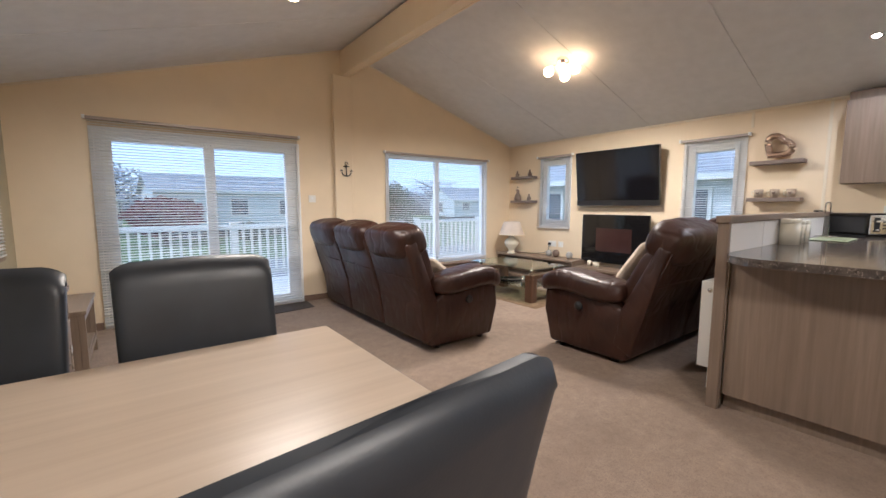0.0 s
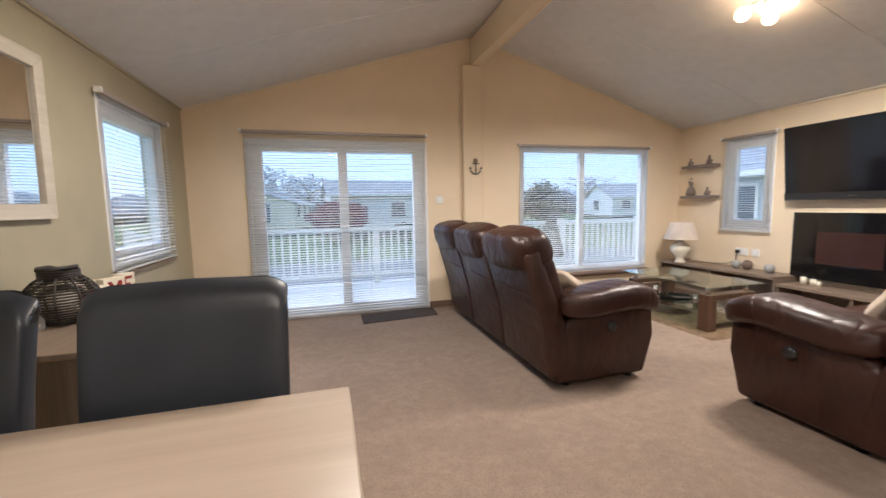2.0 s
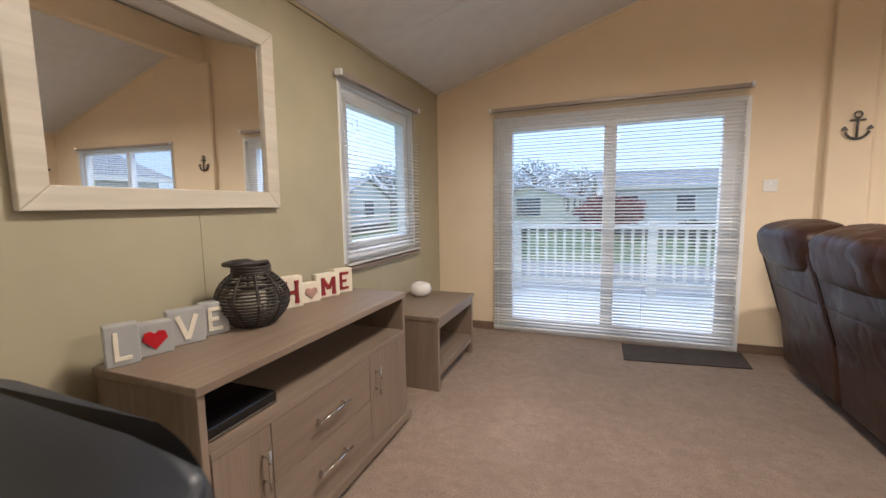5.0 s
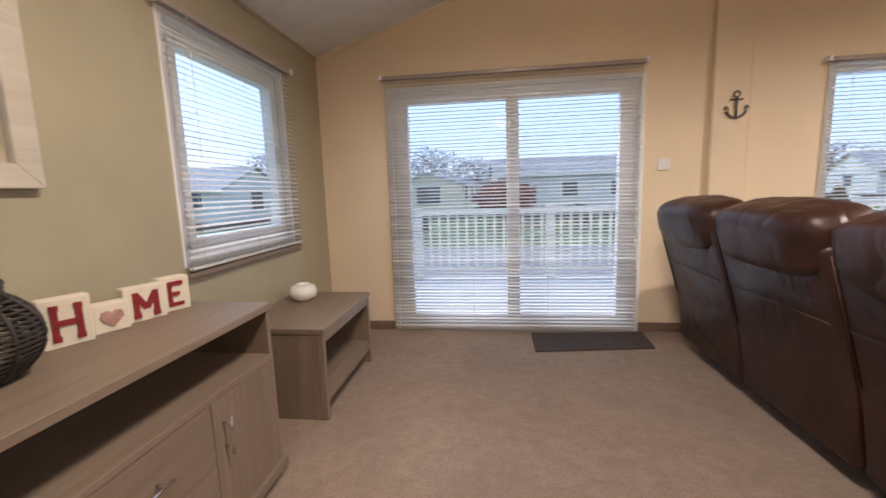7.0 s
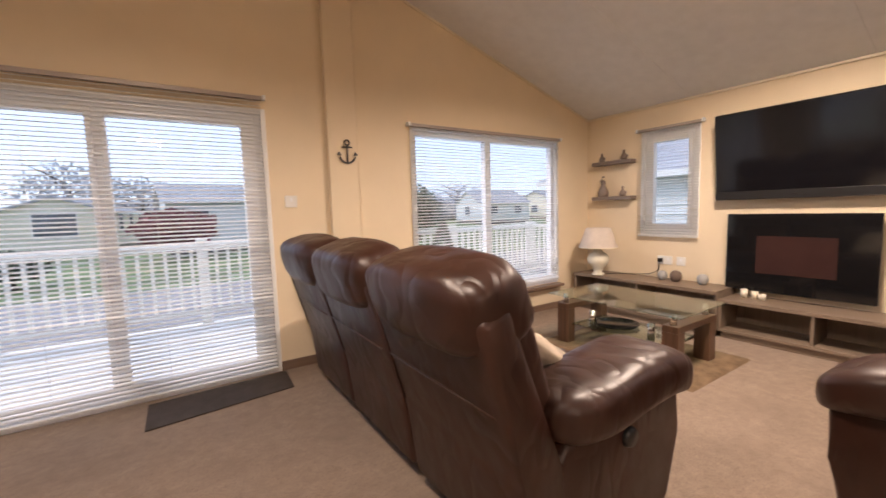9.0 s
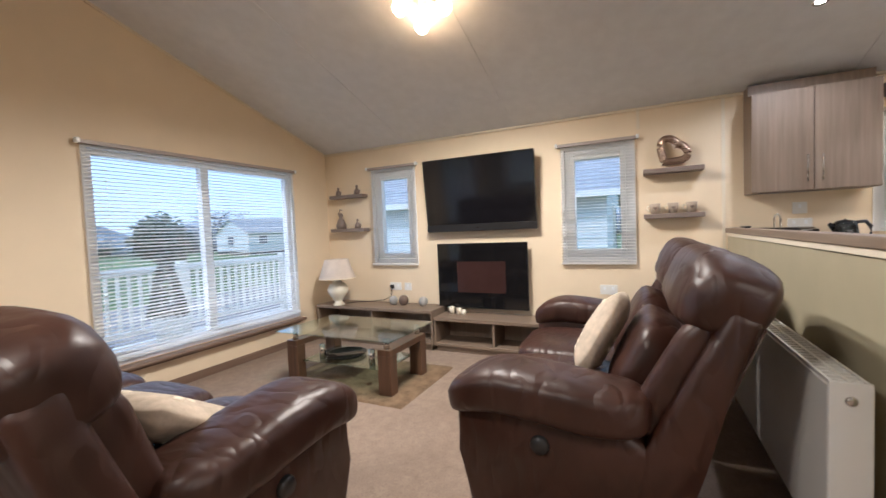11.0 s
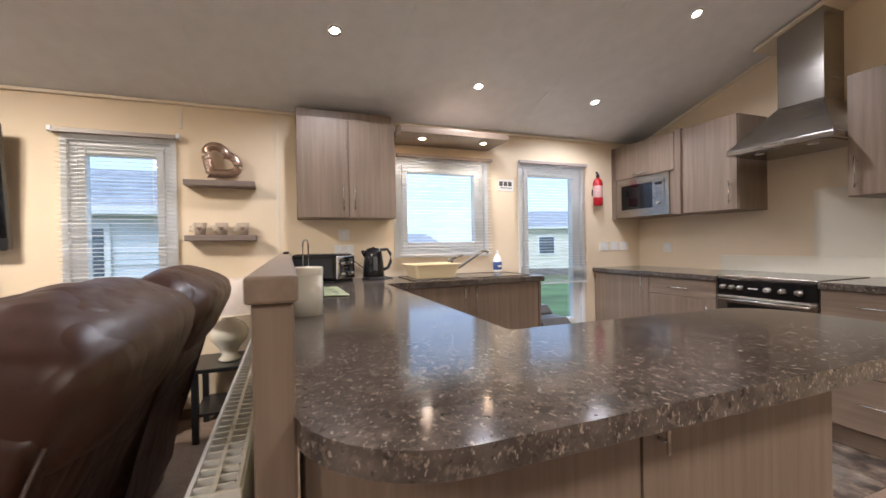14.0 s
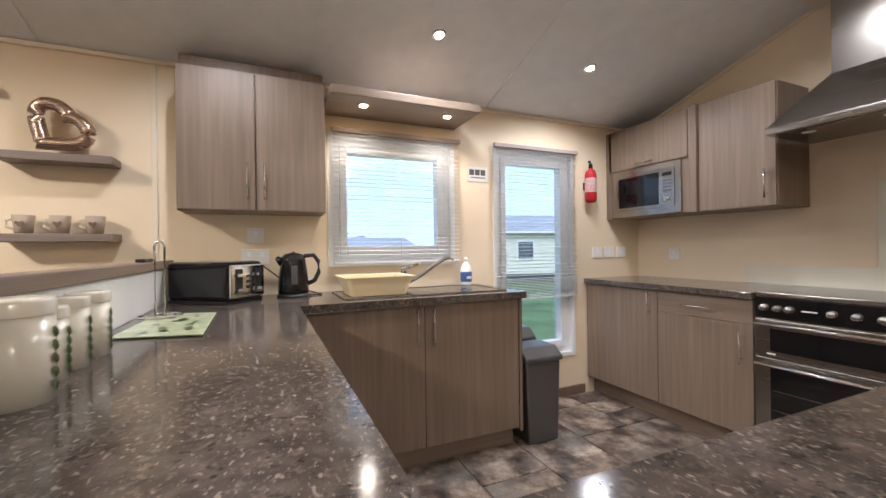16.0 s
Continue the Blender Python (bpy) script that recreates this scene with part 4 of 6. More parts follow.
bp = lathe(rad, "bleed_plug", (0, 0, 0), [(0, 0.006), (0.011, 0.006), (0.016, 0.0), (0.016, -0.004)], CHROME, 16)
bp.data.transform(Matrix.Translation((4.58, 0.82, 0.15)))
bp.data.transform(pose(RX0 - 4.58 - 0.001, 0.835 - 0.82, 0.615 + RU - 0.15, 0, -90, 0))
for x in (RX0 + 0.06, RX1 - 0.06):
    tube(rad, "pipe", [(x, 0.835, 0.0), (x, 0.835, 0.13 + RU)], 0.008, WHITE, 8)

# ---- dining corner ----
tb = thing("dining_table", (0.66, 0.74, 0), "pale oak rectangular dining table", "table")
box(tb, "top", (0.06, 0.36, 0.735), (1.338, 1.197, 0.765), PALE, 0.005)
box(tb, "apron", (0.12, 0.42, 0.66), (1.265, 1.137, 0.735), PALE, 0.003)
for x in (0.13, 1.255):
    for y in (0.43, 1.127):
        box(tb, "leg", (x - 0.035, y - 0.035, 0), (x + 0.035, y + 0.035, 0.66), PALE, 0.003)


def dining_chair(m, label):
    """At the origin, back along x, seat towards -y."""
    ob = thing("dining_chair", (0, 0, 0), label, "chair", "chairs round the table")
    bm = bmesh.new()
    # padded back, leaning and a little curved, thick with rounded rim
    n, r = 10, 24
    sec = []
    for j in range(r + 1):
        s = j / r
        z = 0.36 + 0.655 * s
        y = 0.0 + 0.085 * s * s + 0.01 * s
        half = 0.208 + 0.01 * s
        t = 0.034 * (1.0 if s < 0.9 else math.sqrt(max(0.0, 1 - ((s - 0.9) / 0.1) ** 2)) * 0.75 + 0.25)
        row = []
        for k in range(32):
            a = 2 * math.pi * k / 32
            ca, sa_ = math.cos(a), math.sin(a)
            x = half * math.copysign(abs(ca) ** 0.16, ca)
            yy = t * math.copysign(abs(sa_) ** 0.5, sa_) + 0.012 * (1 - (x / half) ** 2)
            zz = z - (0.03 * (abs(x) / half) ** 8 if s > 0.93 else 0)
            row.append(bm.verts.new((x, y + yy, zz)))
        sec.append(row)
    for A, B in zip(sec, sec[1:]):
        for k in range(32):
            bm.faces.new((A[k], A[(k + 1) % 32], B[(k + 1) % 32], B[k]))
    bm.faces.new(sec[-1])
    bm.faces.new(sec[0][::-1])
    sub(ob, "backrest", bm, BLACKL, True)
    bm = bmesh.new()
    for s in (-1, 1):
        add_tube(bm, [(s * 0.199, 0.035, 0.40), (s * 0.205, 0.05, 0.67), (s * 0.206, 0.082, 0.88), (s * 0.206, 0.098, 0.945)], 0.0035, 6)
    sub(ob, "seam", bm, BLACKL, True)
    puff(ob, "seat", (0, -0.20, 0.455), (0.225, 0.225, 0.05), BLACKL, e=0.3, crease=0.008)
    prism(ob, "seat_rail", [(-0.205, -0.40), (0.205, -0.40), (0.205, 0.02), (-0.205, 0.02)], "z", 0.37, 0.425, BLACKL, 0.008)
    for x in (-0.19, 0.19):
        for y in (-0.385, 0.0):
            prism(ob, "leg", [(x - 0.02, y - 0.02), (x + 0.02, y - 0.02), (x + 0.02, y + 0.02), (x - 0.02, y + 0.02)], "z", 0.0, 0.38, WALNUT, 0.003)
    ob.matrix_basis = m
    return ob


c1 = dining_chair(pose(0.985, 1.262, 0, 0, 0, 2), "black faux-leather dining chair with padded back")
copy_thing(c1, pose(0.45, 1.285, 0, 0, 0, -3))
copy_thing(c1, pose(1.0, 0.235, 0, 0, 0, 186))

# sideboard with drawers
sb = thing("sideboard", (0.29, 2.48, 0), "grey oak sideboard with open shelf and drawers", "sideboard")
SY0, SY1, SX, SX0 = 1.89, 3.06, 0.485, 0.08
box(sb, "top", (SX0, SY0 - 0.01, 0.684), (SX + 0.012, SY1 + 0.01, 0.71), UNITY, 0.003)
box(sb, "side", (SX0, SY0, 0.07), (SX, SY0 + 0.022, 0.684), UNIT, 0.002)
box(sb, "side", (SX0, SY1 - 0.022, 0.07), (SX, SY1, 0.684), UNIT, 0.002)
box(sb, "back", (SX0, SY0 + 0.022, 0.08), (SX0 + 0.01, SY1 - 0.022, 0.684), UNIT, 0)
box(sb, "shelf", (SX0 + 0.01, SY0 + 0.022, 0.492), (SX + 0.004, SY1 - 0.022, 0.514), UNITY, 0.002)
box(sb, "bottom", (SX0 + 0.01, SY0 + 0.022, 0.07), (SX, SY1 - 0.022, 0.092), UNITY, 0.002)
box(sb, "plinth", (SX0 + 0.01, SY0 + 0.03, 0.03), (SX + 0.02, SY1 + 0.012, 0.07), UNITY, 0.003)
for y in (SY0 + 0.06, SY1 - 0.03):
    for x in (SX0 + 0.04, SX - 0.01):
        lathe(sb, "castor", (x, y, 0), [(0, 0), (0.016, 0.004), (0.018, 0.018), (0.012, 0.03), (0, 0.03)], CHROME, 12, "small chrome foot")


def bar_handle(parent, a, b, off, r=0.005):
    """A bar handle between two points, stood off by a vector."""
    a, b, off = Vector(a), Vector(b), Vector(off)
    d = (b - a).normalized()
    bm = bmesh.new()
    add_tube(bm, [a + off, b + off], r, 10)
    for p in (a + d * 0.025, b - d * 0.025):
        add_tube(bm, [p, p + off], r * 0.85, 8)
    return sub(parent, "handle", bm, CHROME, True, "brushed chrome bar handle")


def front(parent, name, axis, at, a0, a1, z0, z1, m, handle=None, out=1, t=0.018):
    g = 0.0015
    if axis == "x":
        lo, hi = (at, a0 + g, z0 + g), (at + out * t, a1 - g, z1 - g)
    else:
        lo, hi = (a0 + g, at, z0 + g), (a1 - g, at + out * t, z1 - g)
    p = box(parent, name, lo, hi, m, 0.0015)
    if handle:
        h = []
        for a, z in (handle[:2], handle[2:]):
            h.append((at + out * t, a, z) if axis == "x" else (a, at + out * t, z))
        bar_handle(parent, *h, (out * 0.028, 0, 0) if axis == "x" else (0, out * 0.028, 0))
    return p


front(sb, "door", "x", SX - 0.016, 2.70, SY1 - 0.024, 0.092, 0.492, UNIT, (2.745, 0.30, 2.745, 0.43))
front(sb, "drawer", "x", SX - 0.016, 2.12, 2.70, 0.29, 0.492, UNITY, (2.31, 0.39, 2.51, 0.39))
front(sb, "drawer", "x", SX - 0.016, 2.12, 2.70, 0.092, 0.29, UNITY, (2.31, 0.19, 2.51, 0.19))
front(sb, "door", "x", SX - 0.016, SY0 + 0.024, 2.12, 0.092, 0.492, UNIT, (2.08, 0.30, 2.08, 0.43))
dv = thing("media_player", (0.31, 2.07, 0.514), "black set-top box with a silver edge in the shelf", "player")
box(dv, "case", (0.16, 1.93, 0.514), (0.44, 2.20, 0.555), BLACKG, 0.004)
box(dv, "trim", (0.44, 1.94, 0.519), (0.444, 2.19, 0.527), STEEL, 0.001)

st = thing("tv_stand_table", (0.28, 3.85, 0), "low grey oak side table with open shelf", "side table")
TY0, TY1, TX = 3.43, 4.17, 0.53
box(st, "top", (0.02, TY0, 0.445), (TX, TY1, 0.472), UNITY, 0.003)
box(st, "side", (0.03, TY0 + 0.005, 0), (TX - 0.045, TY0 + 0.03, 0.445), UNIT, 0.002)
box(st, "side", (0.03, TY1 - 0.03, 0.05), (TX - 0.045, TY1 - 0.005, 0.445), UNIT, 0.002)
box(st, "post", (TX - 0.045, TY0 + 0.003, 0), (TX - 0.01, TY0 + 0.035, 0.445), UNIT, 0.002)
box(st, "post", (TX - 0.045, TY1 - 0.035, 0), (TX - 0.01, TY1 - 0.003, 0.445), UNIT, 0.002)
box(st, "rail", (TX - 0.03, TY0 + 0.035, 0.395), (TX - 0.012, TY1 - 0.035, 0.445), UNITY, 0.002)
box(st, "shelf", (0.04, TY0 + 0.03, 0.13), (TX - 0.02, TY1 - 0.03, 0.15), UNITY, 0.002)
box(st, "lower_rail", (TX - 0.03, TY0 + 0.035, 0.09), (TX - 0.012, TY1 - 0.035, 0.13), UNITY, 0.002)
vz = thing("vase", (0.17, 3.97, 0.472), "white round ribbed bowl vase on the side table", "vase")
lathe(vz, "body", (0.17, 3.97, 0.472), [(0, 0), (0.045, 0), (0.075, 0.025), (0.083, 0.055), (0.07, 0.088), (0.04, 0.103), (0.037, 0.10), (0.034, 0.08), (0, 0.06)], WHITEC, 32)


PINK = paint("faded_pink", (0.46, 0.27, 0.23), 0.6, 0.3, blot=40.0)


def letter_block(y, ch, m, mt, w_, h, x=0.12, rz=0, base=0.71):
    ob = thing("letter_block", (x, y, base), f"wooden block with the letter {ch}" if ch != "heart" else "small wooden block with a heart", "letter block", "letter blocks on the sideboard")
    box(ob, "block", (x - 0.025, y - w_ / 2, base), (x + 0.025, y + w_ / 2, base + h), m, 0.004)
    if ch == "heart":
        prism(ob, "heart", [(y, base + h * 0.18), (y + w_ * 0.33, base + h * 0.5), (y + w_ * 0.28, base + h * 0.72), (y + w_ * 0.1, base + h * 0.76), (y, base + h * 0.66), (y - w_ * 0.1, base + h * 0.76), (y - w_ * 0.28, base + h * 0.72), (y - w_ * 0.33, base + h * 0.5)], "x", x + 0.024, x + 0.031, mt, 0.002)
    else:
        bm = bmesh.new()
        H_, W_ = h * 0.68, w_ * 0.62
        z0 = base + h * 0.16
        def bar(a, b, c, d, th=0.22):
            pa, pb = Vector((a * W_ - W_ / 2, b * H_)), Vector((c * W_ - W_ / 2, d * H_))
            q = (pb - pa).normalized()
            s = Vector((-q.y, q.x)) * th * W_ * 0.5
            P = [pa + s, pa - s, pb - s, pb + s]
            # the block's face looks east, so the letters run towards +y
            add_prism(bm, [(y - 0.0 + p.x, z0 + p.y) for p in P], "x", x + 0.0245, x + 0.029 + 0.0006 * len(bm.faces) / 6)
        strokes = {"H": [(0.12, 0, 0.12, 1), (0.88, 0, 0.88, 1), (0.12, 0.5, 0.88, 0.5), (0, 0.04, 0.26, 0.04), (0.74, 0.04, 1, 0.04), (0, 0.96, 0.26, 0.96), (0.74, 0.96, 1, 0.96)],
                   "M": [(0.12, 0, 0.12, 1), (0.88, 0, 0.88, 1), (0.12, 0.95, 0.5, 0.3), (0.5, 0.3, 0.88, 0.95), (0, 0.04, 0.26, 0.04), (0.74, 0.04, 1, 0.04)],
                   "E": [(0.2, 0, 0.2, 1), (0.1, 0.05, 0.9, 0.05), (0.1, 0.95, 0.9, 0.95), (0.2, 0.5, 0.7, 0.5)],
                   "V": [(0.1, 1, 0.5, 0), (0.5, 0, 0.9, 1)],
                   "L": [(0.2, 0, 0.2, 1), (0.1, 0.05, 0.9, 0.05)]}[ch]
        for s in strokes:
            bar(*s)
        sub(ob, "letter", bm, mt)
    ob.matrix_basis = Matrix.Translation((x, y, base)) @ pose(0, 0, 0, 0, 0, rz)
    return ob


for y, ch, w_, h in ((2.615, "H", 0.115, 0.14), (2.735, "heart", 0.095, 0.092), (2.85, "M", 0.125, 0.118), (2.965, "E", 0.10, 0.125)):
    letter_block(y, ch, CREAMB, MAROON if ch != "heart" else PINK, w_, h, 0.135 + 0.1 * (y - 2.615), -24)
for y, ch, mt, w_, h in ((1.93, "L", CREAMB, 0.09, 0.135), (2.02, "heart", RED, 0.11, 0.115), (2.125, "V", CREAMB, 0.12, 0.132), (2.23, "E", CREAMB, 0.10, 0.132)):
    letter_block(y, ch, STONEB, mt, w_ * 0.9, h * 0.88, 0.14, -24)

ln = thing("wicker_lantern", (0.19, 2.365, 0.71), "dark wicker lantern with a handle and white candle", "lantern")
LX, LY, LZ = 0.19, 2.365, 0.71
def lr(z):
    return 0.052 + 0.076 * math.sin(math.pi * min(1.0, max(0.0, z / 0.205))) ** 0.75
bm = bmesh.new()
for k in range(17):
    z = 0.008 + k * 0.0118
    r = lr(z)
    add_tube(bm, [(LX + r * math.cos(t * math.pi / 14), LY + r * math.sin(t * math.pi / 14), LZ + z) for t in range(28)], 0.0042, 6, True)
sub(ln, "hoop", bm, WICKER, True)
bm = bmesh.new()
for k in range(10):
    t = k * math.pi / 5
    add_tube(bm, [(LX + (lr(z) + 0.004) * math.cos(t), LY + (lr(z) + 0.004) * math.sin(t), LZ + z) for z in [0.004 + 0.0198 * j for j in range(11)]], 0.005, 6)
sub(ln, "rib", bm, WICKER, True)
bm = bmesh.new()
for z in (0.204, 0.214, 0.224):
    add_tube(bm, [(LX + 0.066 * math.cos(t * math.pi / 12), LY + 0.066 * math.sin(t * math.pi / 12), LZ + z) for t in range(24)], 0.0065, 6, True)
sub(ln, "collar", bm, WICKER, True)
tube(ln, "handle", [(LX + 0.02, LY + 0.066, LZ + 0.222), (LX + 0.05, LY + 0.03, LZ + 0.24), (LX + 0.06, LY - 0.04, LZ + 0.243), (LX + 0.03, LY - 0.10, LZ + 0.243), (LX - 0.02, LY - 0.10, LZ + 0.243), (LX - 0.05, LY - 0.04, LZ + 0.243), (LX - 0.05, LY + 0.03, LZ + 0.24), (LX - 0.02, LY + 0.066, LZ + 0.222)], 0.009, WICKER, 8)
lathe(ln, "candle", (LX, LY, LZ + 0.004), [(0, 0), (0.045, 0), (0.045, 0.12), (0, 0.12)], CREAMB, 20, "white pillar candle")
lathe(ln, "bottom", (LX, LY, LZ), [(0, 0), (0.064, 0), (0.064, 0.006), (0, 0.006)], WICKER, 20)

# mirror in its pale frame
mr = thing("wall_mirror", (0.02, 2.29, 1.5), "large mirror in a pale washed wooden frame", "mirror")
MY0, MY1, MZ0, MZ1, FW = 1.79, 2.71, 1.155, 1.925, 0.07
FRM = wood("washed_frame", (0.52, 0.47, 0.38), (0.66, 0.61, 0.51), 1, 0.5)
for nm, poly in (("rail", [(MY0, MZ0), (MY1, MZ0), (MY1 - FW, MZ0 + FW), (MY0 + FW, MZ0 + FW)]), ("rail", [(MY0, MZ1), (MY1, MZ1), (MY1 - FW, MZ1 - FW), (MY0 + FW, MZ1 - FW)]), ("stile", [(MY0, MZ0), (MY0 + FW, MZ0 + FW), (MY0 + FW, MZ1 - FW), (MY0, MZ1)]), ("stile", [(MY1, MZ0), (MY1 - FW, MZ0 + FW), (MY1 - FW, MZ1 - FW), (MY1, MZ1)])):
    prism(mr, nm, poly, "x", 0.004, 0.034, FRM, 0.004)
MIRR = Nodes("mirror_silver").end((0.86, 0.87, 0.86), 0.015, 1.0)
box(mr, "glass", (0.006, MY0 + FW - 0.01, MZ0 + FW - 0.01), (0.018, MY1 - FW + 0.01, MZ1 - FW + 0.01), MIRR, 0, "clear mirror glass")

for o in mr.children:  # leans forward from its lower edge
    o.data.transform(Matrix.Translation((0, 0, 1.5 - MZ0)))
    o.data.transform(pose(0, 0, MZ0 - 1.5, 0, 0.6, 0))

mt_ = thing("doormat", (2.04, 4.6, 0), "dark brown doormat before the patio door", "mat")
prism(mt_, "mat", [(1.617, 4.345), (2.43, 4.44), (2.45, 4.76), (1.62, 4.72)], "z", 0.0, 0.009, MAT, 0.004)


# ---- ceiling lights ----
BULB = glow("frosted_bulb_shade", (1.0, 0.62, 0.28), 13)


def ceiling_light(x, y, label, watts):
    z = roof(x)
    ob = thing("ceiling_light", (x, y, z), label, "ceiling light", "ceiling lights")
    lathe(ob, "rose", (x, y, z - 0.035), [(0, 0), (0.06, 0.002), (0.062, 0.05), (0, 0.06)], CHROME, 24)
    for k in range(3):
        a = 2 * math.pi * k / 3 + 0.5
        cx, cy = x + 0.15 * math.cos(a), y + 0.15 * math.sin(a)
        cz = z - 0.125
        bm = bmesh.new()
        add_tube(bm, [(x, y, z - 0.03), (x + 0.06 * math.cos(a + 0.5), y + 0.06 * math.sin(a + 0.5), z - 0.05), (cx, cy, cz + 0.04)], 0.005, 8)
        add_tube(bm, [(cx + 0.05 * math.cos(t), cy + 0.05 * math.sin(t), cz - 0.02 + 0.01 * t) for t in [0.4 * j for j in range(9)]], 0.002, 6)
        sub(ob, "arm", bm, CHROME, True)
        s = lathe(ob, "glass_shade", (cx, cy, cz), [(0, -0.045), (0.028, -0.042), (0.046, -0.02), (0.05, 0.0), (0.044, 0.025), (0.02, 0.045), (0, 0.047)], BULB, 20, "glowing frosted glass shade")
        lamp("bulb", "SPOT", (cx, cy, cz - 0.055), watts, WARM, 0.04, (cx, cy, 0), None, 172)
    return ob


ceiling_light(4.42, 2.56, "three-arm chrome ceiling light with glowing glass shades", 46)
ceiling_light(1.60, 2.56, "three-arm chrome ceiling light with glowing glass shades", 27)
# this last fitting is unseen, added to brighten the table and bar front
ceiling_light(1.60, -0.95, "unseen three-arm chrome ceiling light assumed over the dining corner", 27)
SPOTG = glow("spot_lens", (1.0, 0.86, 0.66), 30)


def downlight(x, y):
    z = roof(x)
    ob = thing("downlight", (x, y, z), "small recessed chrome ceiling spotlight, lit", "spotlight", "kitchen spotlights")
    t = pose(x, y, z, 0, math.degrees(math.atan(SL)), 0)
    for nm, prof, m in (("ring", [(0.026, -0.004), (0.040, -0.005), (0.042, 0.0), (0.042, 0.003)], CHROME), ("lens", [(0, -0.006), (0.024, -0.004), (0.026, 0.0)], SPOTG)):
        o = lathe(ob, nm, (x, y, z), prof, m, 20)
        o.matrix_basis = pose(0, 0, 0, 0, math.degrees(math.atan(SL)), 0)
        o.visible_shadow = nm != "lens"
    lamp("spot", "SPOT", (x, y, z - 0.012), 22, SPOTC, 0.03, (x, y, 0), None, 150)


for p in ((5.22, 0.42), (5.50, -0.635), (5.50, -1.70), (4.63, -1.74)):
    downlight(*p)

# ---- half wall, bar and kitchen ----
CT = 0.912
PX, PY0, PY1 = 3.445, 0.692, 0.738
hw = thing("half_wall", (4.7, 0.71, 0), "sage and white half wall with a grey oak cap", "half wall", kind="structure")
box(hw, "core", (PX + 0.03, PY0 + 0.012, 0), (XE, PY1 - 0.004, 1.08), SAGE, 0.002)
box(hw, "inner_lining", (PX + 0.03, PY0, CT), (XE, PY0 + 0.012, 1.08), WHITE, 0.002, "white laminate lining")
box(hw, "lining_strip", (4.05, PY0 - 0.004, CT), (4.075, PY0, 1.075), WHITE, 0.001)
box(hw, "end_board", (PX, PY0 - 0.006, 0), (PX + 0.03, PY1 + 0.006, 1.08), UNIT, 0.004)
box(hw, "side_strip", (PX + 0.03, PY0 - 0.010, 0), (PX + 0.05, PY0, 0.87), CHROME, 0.002, "thin chrome corner strip")
box(hw, "cap", (PX - 0.012, PY0 - 0.012, 1.08), (XE, PY1 + 0.014, 1.12), UNITX, 0.005)
box(hw, "cap_strip", (PX + 0.03, PY1 - 0.004, 1.055), (XE, PY1 + 0.006, 1.08), TRIM, 0.002)


def arc(cx, cy, r, a0, a1, n=10):
    return [(cx + r * math.cos(radians(a0 + (a1 - a0) * k / n)), cy + r * math.sin(radians(a0 + (a1 - a0) * k / n))) for k in range(n + 1)]


wt = thing("worktop", (4.6, 0.3, CT - 0.04), "dark brown speckled laminate worktop round the kitchen", "worktop")
BX0, BX1, BY0 = 3.265, 3.83, -0.93
poly = arc(BX0 + 0.22, PY0 - 0.22, 0.22, 180, 90) + [(XE, PY0), (XE, -1.138), (5.435, -1.138), (5.425, 0.105), (BX1, 0.105)] + arc(BX1 - 0.2, BY0 + 0.2, 0.2, 0, -90) + arc(BX0 + 0.2, BY0 + 0.2, 0.2, -90, -180)
prism(wt, "slab", [(x, y) for x, y in poly], "z", CT - 0.04, CT, WORKTOP, 0.004)
wt2 = thing("worktop", (5.0, -2.4, CT - 0.04), "dark brown speckled laminate worktop beside the cooker", "worktop")
box(wt2, "slab", (4.793, YS, CT - 0.04), (XE, -2.105, CT), WORKTOP, 0.006)
wt3 = thing("worktop", (3.9, -2.4, CT - 0.04), "dark brown speckled laminate worktop beside the cooker", "worktop")
box(wt3, "slab", (3.62, YS, CT - 0.04), (4.202, -2.105, CT), WORKTOP, 0.006)

bar = thing("bar_unit", (3.66, -0.1, 0), "grey oak breakfast bar base with panelled front", "kitchen unit")
box(bar, "body", (3.50, -0.72, 0.10), (3.80, PY0 - 0.012, CT - 0.04), UNIT, 0.002)
box(bar, "plinth", (3.53, -0.68, 0), (3.79, PY0 - 0.012, 0.10), UNIT, 0.002)
front(bar, "panel", "x", 3.50, -0.015, PY0 - 0.015, 0.09, CT - 0.042, UNIT, None, -1)
front(bar, "door", "x", 3.50, -0.72, -0.02, 0.09, CT - 0.042, UNIT, (0.005 - 0.07, 0.70, 0.005 - 0.07, 0.86), -1)

# leg under the half wall
leg = thing("base_unit", (4.6, 0.37, 0), "grey oak base unit along the half wall", "kitchen unit", "kitchen base units")
box(leg, "body", (3.80, 0.145, 0.11), (5.47, PY0 - 0.012, CT - 0.04), UNIT, 0.002)
box(leg, "plinth", (3.80, 0.19, 0), (5.47, PY0 - 0.012, 0.11), UNITX, 0.002)
for k in range(3):
    a = 3.86 + k * 0.53
    front(leg, "door", "y", 0.145, a, a + 0.53, 0.12, CT - 0.042, UNIT, (a + 0.48, 0.68, a + 0.48, 0.84), -1)

